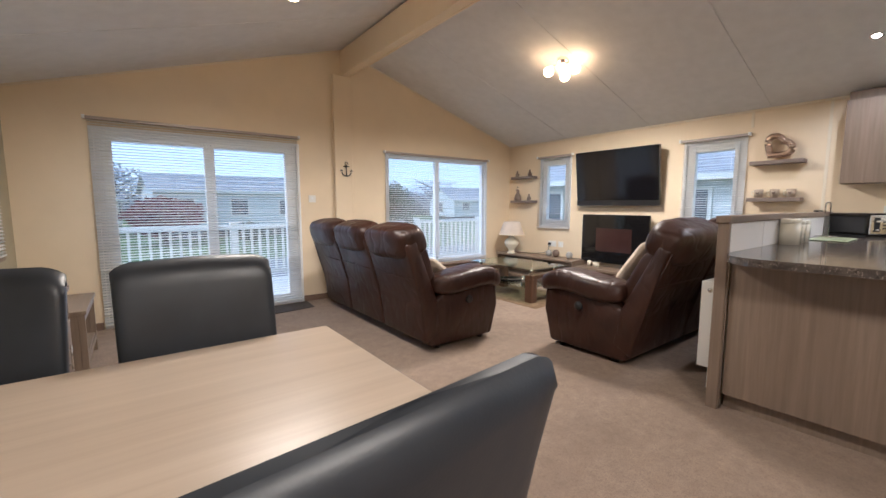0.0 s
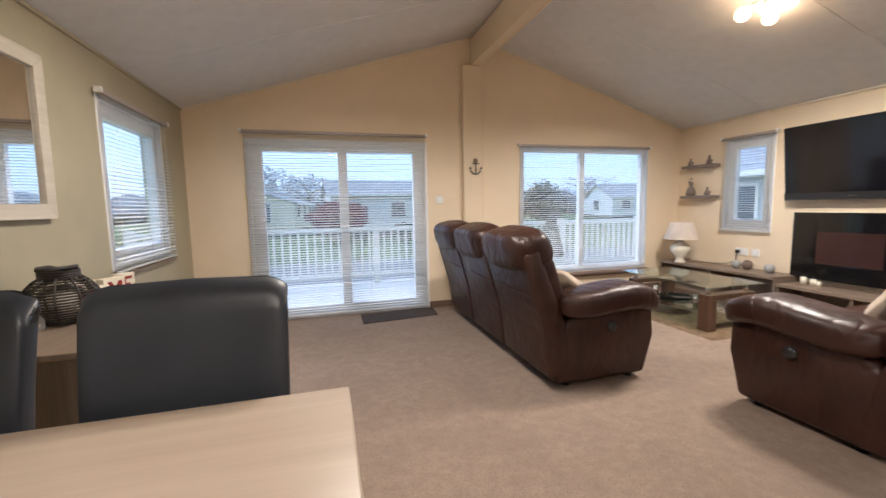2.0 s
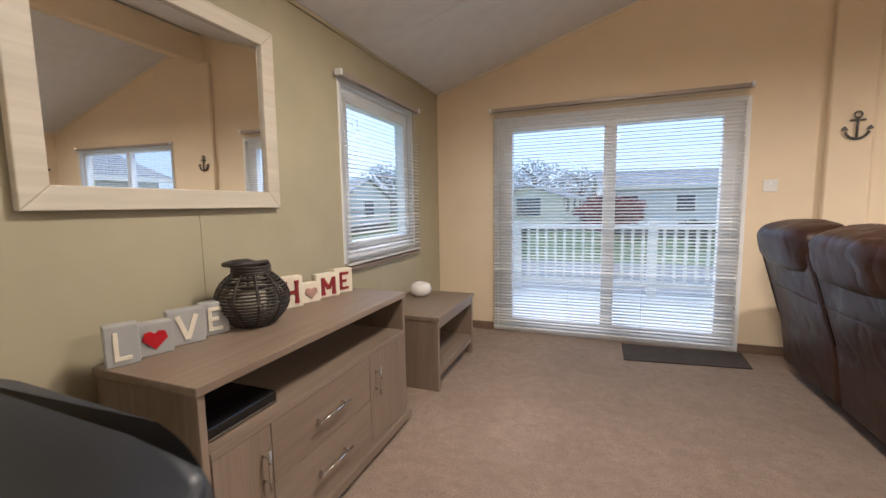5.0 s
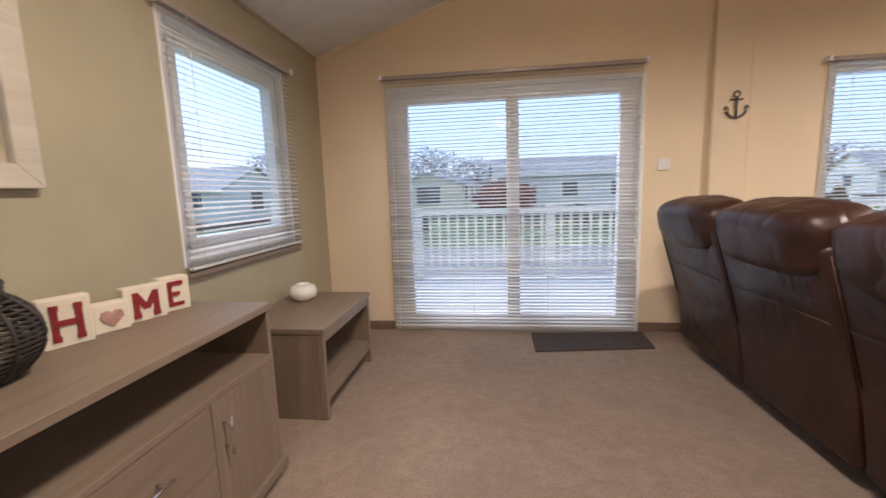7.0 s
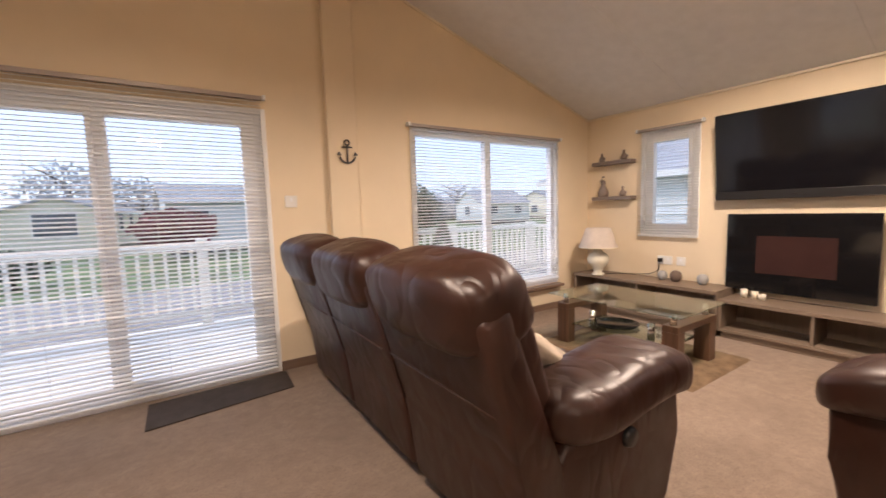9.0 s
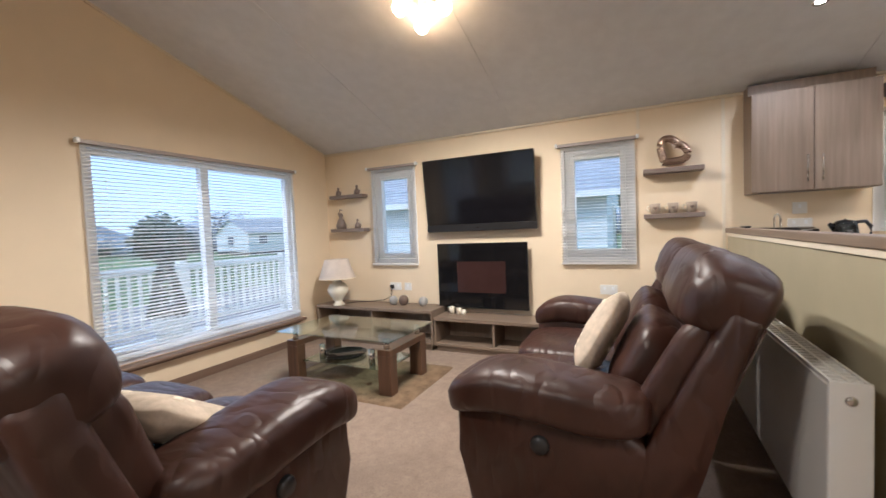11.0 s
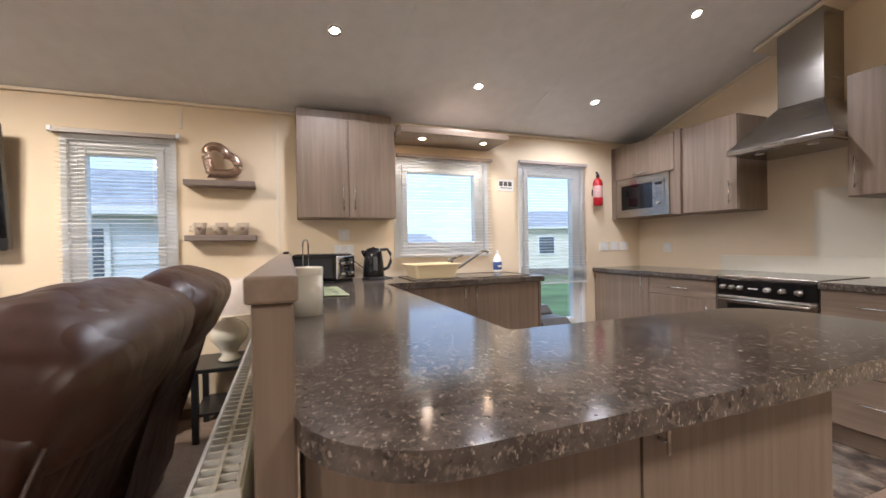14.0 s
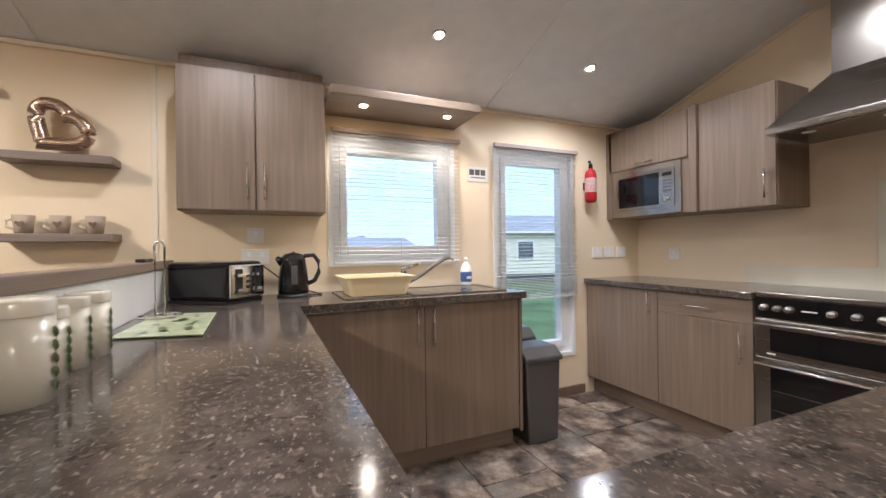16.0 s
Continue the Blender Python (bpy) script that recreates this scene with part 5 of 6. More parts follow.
su = thing("sink_unit", (5.75, -0.53, 0), "grey oak sink base unit with two doors", "kitchen unit", "kitchen base units")
box(su, "body", (5.485, -1.105, 0.115), (XE, 0.65, CT - 0.04), UNIT, 0.002)
box(su, "plinth", (5.54, -1.10, 0), (XE, 0.65, 0.115), UNITY, 0.002)
box(su, "end_panel", (5.465, -1.125, 0.10), (XE, -1.105, CT - 0.04), UNIT, 0.002)
front(su, "door", "x", 5.485, -1.10, -0.52, 0.12, CT - 0.042, UNIT, (-0.565, 0.66, -0.565, 0.86), -1)
front(su, "door", "x", 5.485, -0.52, 0.10, 0.12, CT - 0.042, UNIT, (-0.475, 0.66, -0.475, 0.86), -1)

# sink let into the worktop
sk = thing("sink", (5.74, -0.62, CT), "stainless steel sink with drainer set in the worktop", "sink")
SX0, SX1, SA, SB = 5.52, 5.95, -1.06, -0.12
box(sk, "rim", (SX0, SA, CT + 0.0005), (SX1, SB, CT + 0.004), STEEL, 0.001)
bm = bmesh.new()
for y0, y1, z in ((SA, SA + 0.012, 0.010), (SB - 0.012, SB, 0.010)):
    add_box(bm, (SX0, y0, CT + 0.004), (SX1, y1, CT + 0.0075), 0.001)
for x0, x1 in ((SX0, SX0 + 0.012), (SX1 - 0.012, SX1)):
    add_box(bm, (x0, SA + 0.012, CT + 0.004), (x1, SB - 0.012, CT + 0.0075), 0.001)
sub(sk, "raised_edge", bm, STEEL)
# flat sheet for the bowl; the shade inside it is put into the colour
prism(sk, "bowl", [(SX0 + 0.05, -0.98), (SX1 - 0.10, -0.98), (SX1 - 0.10, -0.60), (SX0 + 0.05, -0.60)], "z", CT + 0.004, CT + 0.0045, paint("sink_shadowed_steel", (0.30, 0.29, 0.28), 0.2, 0.1, metal=1.0), 0.0)
bm = bmesh.new()
for k in range(7):
    add_box(bm, (SX0 + 0.06 + k * 0.045, -0.50, CT + 0.004), (SX0 + 0.072 + k * 0.045, -0.16, CT + 0.0065), 0.001)
sub(sk, "drainer_ridges", bm, STEEL)
tap = thing("mixer_tap", (5.90, -0.62, CT + 0.004), "chrome kitchen mixer tap with a long spout", "tap")
lathe(tap, "body", (5.90, -0.55, CT + 0.004), [(0, 0), (0.026, 0), (0.026, 0.012), (0.02, 0.018), (0.02, 0.10), (0.024, 0.105), (0.024, 0.13), (0, 0.135)], CHROME, 20)
tube(tap, "spout", [(5.89, -0.565, CT + 0.04), (5.86, -0.62, CT + 0.07), (5.80, -0.72, CT + 0.15), (5.77, -0.77, CT + 0.19), (5.755, -0.80, CT + 0.195), (5.748, -0.82, CT + 0.18)], 0.0115, CHROME, 12)
tube(tap, "lever", [(5.90, -0.55, CT + 0.13), (5.86, -0.60, CT + 0.152), (5.83, -0.635, CT + 0.165)], [0.012, 0.009, 0.007], CHROME, 10)

bw = thing("washing_up_bowl", (5.70, -0.33, CT), "cream plastic draining rack on the sink drainer", "bowl")
bm = bmesh.new()
def bowlring(dx, dy, z, r=0.03):
    P = []
    for sx, sy, a in ((1, 1, 0), (-1, 1, 90), (-1, -1, 180), (1, -1, 270)):
        P += arc(5.71 + sx * (dx - r), -0.315 + sy * (dy - r), r, a, a + 90, 5)
    return [bm.verts.new((x, y, z)) for x, y in P]
R = [bowlring(0.125, 0.15, CT + 0.008), bowlring(0.15, 0.18, CT + 0.10), bowlring(0.163, 0.193, CT + 0.103), bowlring(0.163, 0.193, CT + 0.108), bowlring(0.146, 0.176, CT + 0.106), bowlring(0.12, 0.145, CT + 0.016)]
for A, B in zip(R, R[1:]):
    for k in range(len(A)):
        bm.faces.new((A[k], A[(k + 1) % len(A)], B[(k + 1) % len(A)], B[k]))
bm.faces.new(R[0][::-1])
bm.faces.new(R[-1])
sub(bw, "tub", bm, BOWLP)
bm = bmesh.new()
for k in range(6):
    add_box(bm, (5.59 + k * 0.044, -0.46, CT + 0.094), (5.597 + k * 0.044, -0.17, CT + 0.100))
sub(bw, "grid", bm, BOWLP)
so_ = thing("soap_bottle", (5.93, -1.0, CT), "clear washing-up bottle with a blue label", "bottle")
lathe(so_, "bottle", (5.93, -1.0, CT + 0.008), [(0, 0), (0.036, 0), (0.038, 0.01), (0.038, 0.10), (0.025, 0.135), (0.012, 0.14), (0.012, 0.155), (0, 0.155)], WHITE, 20)
lathe(so_, "label", (5.93, -1.0, CT + 0.008), [(0.0385, 0.02), (0.0388, 0.022), (0.0388, 0.085), (0.0385, 0.087)], BLUE, 20, "blue label")
lathe(so_, "cap", (5.93, -1.0, CT + 0.163), [(0, 0), (0.011, 0), (0.008, 0.03), (0, 0.03)], WHITE, 12)
box(so_, "label_text", (5.888, -1.018, CT + 0.05), (5.8915, -0.985, CT + 0.066), WHITE, 0)

# south run: base units
bu = thing("base_unit", (5.65, -2.4, 0), "grey oak base unit with a tall door", "kitchen unit", "kitchen base units")
box(bu, "body", (5.37, YS, 0.12), (XE, -2.145, CT - 0.04), UNIT, 0.002)
box(bu, "plinth", (5.37, YS, 0), (XE, -2.20, 0.12), UNITX, 0.002)
front(bu, "door", "y", -2.145, 5.372, XE - 0.01, 0.13, CT - 0.042, UNIT, (5.43, 0.70, 5.43, 0.86))
bu = thing("base_unit", (5.1, -2.4, 0), "grey oak base unit with a drawer above a door", "kitchen unit", "kitchen base units")
box(bu, "body", (4.796, YS, 0.12), (5.37, -2.145, CT - 0.04), UNIT, 0.002)
box(bu, "plinth", (4.796, YS, 0), (5.37, -2.20, 0.12), UNITX, 0.002)
front(bu, "drawer", "y", -2.145, 4.798, 5.37, 0.735, CT - 0.042, UNITX, (5.0, 0.80, 5.19, 0.80))
front(bu, "door", "y", -2.145, 4.798, 5.37, 0.13, 0.735, UNIT, (4.853, 0.52, 4.853, 0.69))
bu = thing("base_unit", (3.92, -2.4, 0), "grey oak base unit with drawers beside the cooker", "kitchen unit", "kitchen base units")
box(bu, "body", (3.62, YS, 0.12), (4.20, -2.145, CT - 0.04), UNIT, 0.002)
box(bu, "plinth", (3.62, YS, 0), (4.20, -2.20, 0.12), UNITX, 0.002)
front(bu, "drawer", "y", -2.145, 3.625, 4.198, 0.70, CT - 0.042, UNITX, (3.83, 0.79, 4.03, 0.79))
front(bu, "drawer", "y", -2.145, 3.625, 4.198, 0.42, 0.70, UNITX, (3.83, 0.56, 4.03, 0.56))
front(bu, "drawer", "y", -2.145, 3.625, 4.198, 0.13, 0.42, UNITX, (3.83, 0.28, 4.03, 0.28))

# cooker
ck = thing("cooker", (4.53, -2.4, 0), "freestanding steel and black double-oven cooker", "cooker")
KX0, KX1, KF = 4.205, 4.79, -2.135
box(ck, "body", (KX0, YS + 0.02, 0.10), (KX1, KF, 0.905), STEEL, 0.003)
box(ck, "plinth", (KX0 + 0.01, YS + 0.03, 0), (KX1 - 0.01, KF - 0.05, 0.10), BLACKP, 0.002)
box(ck, "hob", (KX0 + 0.01, YS + 0.04, 0.905), (KX1 - 0.01, KF - 0.02, 0.916), BLACKG, 0.003, "black glass hob")
box(ck, "hob_trim", (KX0, KF - 0.02, 0.895), (KX1, KF + 0.008, 0.918), STEEL, 0.004)
box(ck, "control_panel", (KX0 + 0.004, KF, 0.785), (KX1 - 0.004, KF + 0.012, 0.894), BLACKG, 0.003)
for i, x in enumerate((4.743, 4.683, 4.633, 4.468, 4.383, 4.298)):
    lathe(ck, "knob", (0, 0, 0), [(0, 0.026), (0.014, 0.026), (0.017, 0.004), (0.02, 0.0)], STEEL, 18)
for i, kn in enumerate(sorted((o for o in ck.children if o.name.startswith("knob")), key=lambda o: o.name)):
    x = (4.743, 4.683, 4.633, 4.468, 4.383, 4.298)[i]
    kn.data.transform(Matrix.Translation((4.53, -2.4, 0)))
    kn.data.transform(pose(x - 4.53, KF + 0.012 + 2.4, 0.839, -90, 0, 0))
box(ck, "label_text", (4.523, KF + 0.012, 0.836), (4.583, KF + 0.0125, 0.842), WHITE, 0)
for z0, z1, hz in ((0.59, 0.78, 0.76), (0.155, 0.583, 0.553)):
    box(ck, "oven_door", (KX0 + 0.004, KF, z0), (KX1 - 0.004, KF + 0.018, z1), STEEL, 0.004)
    box(ck, "oven_glass", (KX0 + 0.06, KF + 0.018, z0 + 0.03), (KX1 - 0.075, KF + 0.0195, z1 - 0.045), BLACKG, 0.0005, "black oven glass")
    bar_handle(ck, (KX0 + 0.02, KF + 0.018, hz), (KX1 - 0.02, KF + 0.018, hz), (0, 0.035, 0), 0.008)
    box(ck, "badge", (KX1 - 0.10, KF + 0.018, z0 + 0.012), (KX1 - 0.06, KF + 0.0195, z0 + 0.02), WHITE, 0)
box(ck, "oven_rack", (KX0 + 0.07, KF + 0.0195, 0.32), (KX1 - 0.085, KF + 0.0199, 0.323), STEEL, 0)
box(ck, "oven_rack", (KX0 + 0.07, KF + 0.0195, 0.42), (KX1 - 0.085, KF + 0.0199, 0.423), STEEL, 0)
pc = thing("splashback", (4.53, YS, CT), "cream gloss splashback strip behind the hob", "splashback", kind="structure")
box(pc, "strip", (3.62, YS, CT), (5.17, YS + 0.008, 1.035), CERAM, 0.002)
box(pc, "panel", (3.62, YS, 1.035), (4.52, YS + 0.007, 1.50), CERAM, 0.002)

# extractor hood
hd = thing("extractor_hood", (4.53, -2.5, 1.75), "stainless steel chimney extractor hood over the cooker", "cooker hood")
bm = bmesh.new()
HB, HT = 1.755, 1.785
lo = [bm.verts.new(p) for p in ((4.19, YS, HB), (4.80, YS, HB), (4.80, -2.25, HB), (4.19, -2.25, HB))]
mid = [bm.verts.new((v.co.x, v.co.y, HT)) for v in lo]
hi = [bm.verts.new(p) for p in ((4.35, YS, 2.06), (4.615, YS, 2.06), (4.615, -2.50, 2.06), (4.35, -2.50, 2.06))]
bm.faces.new(lo[::-1])
for A, B in ((lo, mid), (mid, hi)):
    for k in range(4):
        bm.faces.new((A[k], A[(k + 1) % 4], B[(k + 1) % 4], B[k]))
bm.faces.new(hi)
es = [e for e in bm.edges if e.verts[0] in mid and e.verts[1] in mid]
bmesh.ops.bevel(bm, geom=es, offset=0.006, segments=2, affect="EDGES", profile=0.5)
sub(hd, "canopy", bm, STEEL)
prism(hd, "chimney", [(4.35, 2.05), (4.615, 2.05), (4.615, roof(4.615)), (4.35, roof(4.35))], "y", YS, -2.50, STEEL, 0.002)
box(hd, "button_strip", (4.44, -2.2505, HB + 0.010), (4.56, -2.249, HB + 0.02), CHROME, 0)
for x in (4.35, 4.66):
    lathe(hd, "hood_lamp", (x, -2.38, HB - 0.004), [(0, 0), (0.03, 0), (0.032, 0.004)], WHITE, 18)
box(hd, "filter", (4.23, -2.66, HB - 0.003), (4.77, -2.29, HB - 0.0005), STEEL, 0)
cv = thing("cove", (4.5, YS, 2.55), "pale sloping trim above the hood", "trim", kind="structure")
prism(cv, "strip", [(4.0, roof(4.0) - 0.04), (4.75, roof(4.75) - 0.04), (4.75, roof(4.75) - 0.02), (4.0, roof(4.0) - 0.02)], "y", YS + 0.012, YS + 0.25, TRIM, 0.003)

# wall cabinets
def wall_cab(x0, x1, y0, y1, z0, z1, label):
    ob = thing("wall_cabinet", ((x0 + x1) / 2, (y0 + y1) / 2, z0), label, "cabinet", "kitchen wall cabinets")
    box(ob, "carcass", (x0, y0, z0), (x1, y1, z1), UNIT, 0.002)
    return ob


c = wall_cab(5.80, XE, -0.07, 0.628, 1.366, 2.075, "grey oak two-door wall cabinet near the window")
front(c, "door", "x", 5.80, 0.28, 0.628, 1.369, 2.075, UNIT, (0.318, 1.423, 0.318, 1.608), -1)
front(c, "door", "x", 5.80, -0.07, 0.276, 1.369, 2.075, UNIT, (0.238, 1.423, 0.238, 1.608), -1)
prism(c, "filler", [(0.628, 2.075), (-0.07, 2.075), (-0.07, 2.16), (0.628, 2.16)], "x", 5.88, XE, UNIT, 0.002)
c = wall_cab(5.31, XE, YS, -2.38, 1.39, 2.09, "grey oak wall cabinet housing a microwave")
front(c, "door", "y", -2.38, 5.315, 5.99, 1.765, 2.09, UNIT, (5.57, 1.79, 5.73, 1.79))
box(c, "side_panel", (5.255, YS, 1.385), (5.31, -2.36, 2.10), UNIT, 0.002)
box(c, "side_panel", (5.965, -2.38, 1.385), (XE, -2.362, 2.09), UNIT, 0.002)
mw = thing("microwave", (5.63, -2.45, 1.40), "built-in stainless steel microwave oven", "microwave")
box(mw, "front", (5.365, -2.40, 1.395), (5.955, -2.362, 1.762), STEEL, 0.004)
box(mw, "panel", (5.41, -2.362, 1.445), (5.905, -2.356, 1.715), STEEL, 0.003)
box(mw, "door_glass", (5.53, -2.356, 1.465), (5.885, -2.353, 1.695), BLACKG, 0.002, "black door glass")
box(mw, "display", (5.43, -2.356, 1.66), (5.50, -2.354, 1.685), BLACKG, 0)
bm = bmesh.new()
for r_ in range(4):
    for q in range(3):
        add_box(bm, (5.435 + q * 0.022, -2.356, 1.55 + r_ * 0.024), (5.449 + q * 0.022, -2.3545, 1.562 + r_ * 0.024))
sub(mw, "buttons", bm, GREYP)
kn = lathe(mw, "dial", (0, 0, 0), [(0, 0.014), (0.016, 0.014), (0.019, 0.0)], CHROME, 18)
kn.data.transform(Matrix.Translation((5.63, -2.45, 1.40)))
kn.data.transform(pose(5.465 - 5.63, -2.356 + 2.45, 1.50 - 1.40, -90, 0, 0))
c = wall_cab(4.81, 5.255, YS, -2.40, 1.385, 2.09, "grey oak single-door wall cabinet beside the hood")
front(c, "door", "y", -2.40, 4.812, 5.253, 1.388, 2.09, UNIT, (4.858, 1.43, 4.858, 1.60))
c = wall_cab(3.62, 4.19, YS, -2.40, 1.40, 2.11, "grey oak wall cabinet beside the hood")
front(c, "door", "y", -2.40, 3.622, 4.188, 1.403, 2.11, UNIT, (4.145, 1.45, 4.145, 1.63))

pm = thing("light_pelmet", (5.8, -0.52, 1.95), "grey oak light shelf with two small lit spots", "light shelf")
box(pm, "board", (5.64, -0.965, 1.982), (XE, -0.08, 2.03), UNITY, 0.004)
for y in (-0.28, -0.80):
    lathe(pm, "spot_ring", (5.77, y, 1.978), [(0.022, 0.0), (0.034, -0.003), (0.035, 0.004)], CHROME, 18)
    s = lathe(pm, "spot_lens", (5.77, y, 1.977), [(0, -0.004), (0.02, -0.003), (0.022, 0.002)], glow("small_spot_lens", (1.0, 0.62, 0.30), 30), 18)
    s.visible_shadow = False
    lamp("spot", "SPOT", (5.77, y, 1.967), 7, WARM, 0.02, (5.77, y, 0), None, 140)

socket((XE, 0.29, 1.25), "e", "white wall switch above the worktop", 1, 0.086)
socket((XE, 0.29, 1.13), "e", "white double wall socket above the worktop", 2)
for y in (-2.25, -2.38, -2.51):
    socket((XE, y, 1.12), "e", "white wall switch near the corner", 1, 0.10)
socket((5.68, YS, 1.10), "s", "white wall socket above the worktop", 1, 0.09)
sg = thing("wall_sign", (XE, -1.14, 1.69), "small white notice with grey pictures on the wall", "sign")
box(sg, "plate", (XE - 0.005, -1.225, 1.635), (XE, -1.065, 1.74), WHITE, 0.001)
bm = bmesh.new()
for k in range(3):
    add_box(bm, (XE - 0.0062, -1.205 + k * 0.045, 1.68), (XE - 0.005, -1.168 + k * 0.045, 1.72))
add_box(bm, (XE - 0.0062, -1.205, 1.66), (XE - 0.005, -1.09, 1.667))
sub(sg, "print", bm, GREYP)
ex = thing("fire_extinguisher", (5.95, -2.13, 1.52), "red fire extinguisher hung on the wall", "fire extinguisher")
lathe(ex, "cylinder", (5.955, -2.13, 1.515), [(0, 0), (0.03, 0), (0.042, 0.012), (0.044, 0.03), (0.044, 0.22), (0.036, 0.25), (0.016, 0.262), (0.014, 0.275), (0, 0.275)], RED, 24)
lathe(ex, "label", (5.955, -2.13, 1.515), [(0.0442, 0.08), (0.0446, 0.082), (0.0446, 0.19), (0.0442, 0.192)], paint("extinguisher_label", (0.55, 0.35, 0.33), 0.4, 0.2, blot=60.0), 24)
lathe(ex, "valve", (5.955, -2.13, 1.79), [(0, 0), (0.016, 0), (0.016, 0.03), (0, 0.03)], BLACKP, 12)
tube(ex, "lever", [(5.955, -2.13, 1.82), (5.93, -2.10, 1.835), (5.92, -2.075, 1.825)], 0.007, BLACKP, 8)
tube(ex, "lever", [(5.955, -2.13, 1.805), (5.925, -2.10, 1.805)], 0.006, BLACKP, 8)
box(ex, "bracket", (5.985, -2.15, 1.62), (XE, -2.11, 1.68), BLACKP, 0.002)

# things on the worktop
ts = thing("toaster", (5.84, 0.47, CT), "black and chrome four-slice toaster", "toaster")
bm = bmesh.new()
add_box(bm, (5.72, 0.315, CT + 0.012), (5.98, 0.665, CT + 0.20), 0.025, 4)
sub(ts, "body", bm, BLACKG)
box(ts, "base", (5.725, 0.32, CT), (5.975, 0.66, CT + 0.016), BLACKP, 0.004)
box(ts, "control_plate", (5.735, 0.300, CT + 0.025), (5.965, 0.316, CT + 0.185), CHROME, 0.006, "chrome control plate")
for x in (5.785, 5.915):
    box(ts, "lever_track", (x - 0.022, 0.296, CT + 0.05), (x + 0.022, 0.301, CT + 0.165), BLACKP, 0.002)
    box(ts, "lever", (x - 0.018, 0.282, CT + 0.125), (x + 0.018, 0.298, CT + 0.143), CHROME, 0.004)
    lathe(ts, "dial", (x, 0.292, CT + 0.06), [(0, -0.012), (0.016, -0.012), (0.016, 0.012), (0, 0.012)], CHROME, 14)
bm = bmesh.new()
for k in range(6):
    add_box(bm, (5.835 + (k % 2) * 0.022, 0.297, CT + 0.07 + (k // 2) * 0.026), (5.848 + (k % 2) * 0.022, 0.3, CT + 0.083 + (k // 2) * 0.026))
sub(ts, "buttons", bm, BLACKP)
bm = bmesh.new()
for x in (5.785, 5.915):
    add_box(bm, (x - 0.03, 0.345, CT + 0.198), (x + 0.03, 0.635, CT + 0.2015))
sub(ts, "slot", bm, CHROME)
ts.matrix_basis = pose(5.80, 0.455, CT, 0, 0, -38)
kt = thing("kettle", (5.83, 0.10, CT), "black electric jug kettle on its base", "kettle")
lathe(kt, "power_base", (5.83, 0.10, CT), [(0, 0), (0.085, 0), (0.085, 0.014), (0.07, 0.022), (0, 0.022)], BLACKP, 28)
lathe(kt, "jug", (5.83, 0.10, CT + 0.022), [(0, 0), (0.078, 0), (0.08, 0.01), (0.074, 0.10), (0.064, 0.17), (0.06, 0.195), (0.045, 0.21), (0.012, 0.217), (0, 0.225)], BLACKG, 28)
tube(kt, "handle", [(5.83, 0.045, CT + 0.22), (5.83, -0.005, CT + 0.225), (5.83, -0.03, CT + 0.19), (5.83, -0.032, CT + 0.13), (5.83, -0.01, CT + 0.085), (5.83, 0.025, CT + 0.07)], 0.012, BLACKP, 10)
tube(kt, "spout", [(5.83, 0.155, CT + 0.185), (5.83, 0.185, CT + 0.215)], [0.025, 0.012], BLACKG, 10)
box(kt, "water_gauge", (5.752, 0.085, CT + 0.07), (5.76, 0.115, CT + 0.17), GREYP, 0.004)
tube(kt, "cable", [(5.83, 0.02, CT + 0.006), (5.86, -0.05, CT + 0.005), (5.95, -0.03, CT + 0.005), (6.0, 0.10, CT + 0.04), (6.01, 0.27, CT + 0.18)], 0.004, BLACKP, 6)


def canister(x, y, r, h, label, square=False):
    ob = thing("canister", (x, y, CT), label, "canister", "storage canisters")
    lathe(ob, "jar", (x, y, CT), [(0, 0), (r, 0), (r, h * 0.84), (0, h * 0.84)], CERAM, 36)
    lathe(ob, "lid", (x, y, CT), [(r * 1.03, h * 0.84), (r * 1.03, h * 0.97), (r * 0.97, h), (0, h)], CERAM, 36)
    bm = bmesh.new()
    for k in range(5):
        for s in (-1, 1):
            a = radians(-78) + s * 0.13 * min(1, 0.09 / r)
            z = CT + h * (0.14 + 0.13 * k)
            px, py = x + (r + 0.0012) * math.cos(a), y + (r + 0.0012) * math.sin(a)
            t = Vector((-math.sin(a), math.cos(a), 0))
            w2, h2 = 0.017, 0.0125
            P = [Vector((px, py, z)) + t * (s * w2 * u) + Vector((0, 0, h2 * v)) for u, v in ((-0.9, -0.7), (0.1, -0.9), (0.9, 0.0), (0.9, 0.8), (0.0, 0.7), (-0.7, 0.1))]
            bm.faces.new([bm.verts.new(p) for p in P])
    sub(ob, "leaf_print", bm, GREEN)["kind"] = "stuff"
    return ob


canister(4.40, 0.632, 0.058, 0.175, "large cream bread canister with a leaf print")
canister(4.535, 0.638, 0.036, 0.145, "small cream canister with a leaf print")
canister(4.63, 0.635, 0.037, 0.155, "cream storage canister with a leaf print")
canister(4.75, 0.638, 0.043, 0.155, "cream storage canister with a leaf print")
cb = thing("chopping_board", (5.2, 0.5, CT), "glass chopping board with pale leaf print", "board")
prism(cb, "board", [(4.87, 0.41), (4.93, 0.65), (5.40, 0.63), (5.34, 0.42)], "z", CT + 0.003, CT + 0.008, PRINT, 0.002)
bm = bmesh.new()
rr = random.Random(7)
for k in range(16):
    cx, cy, a = rr.uniform(4.95, 5.33), rr.uniform(0.45, 0.60), rr.uniform(0, 6)
    P = [(cx + 0.026 * math.cos(a + t) * (0.6 if i % 2 else 1), cy + 0.014 * math.sin(a + t)) for i, t in enumerate([1.05 * j for j in range(6)])]
    bm.faces.new([bm.verts.new((px, py, CT + 0.0088)) for px, py in P])
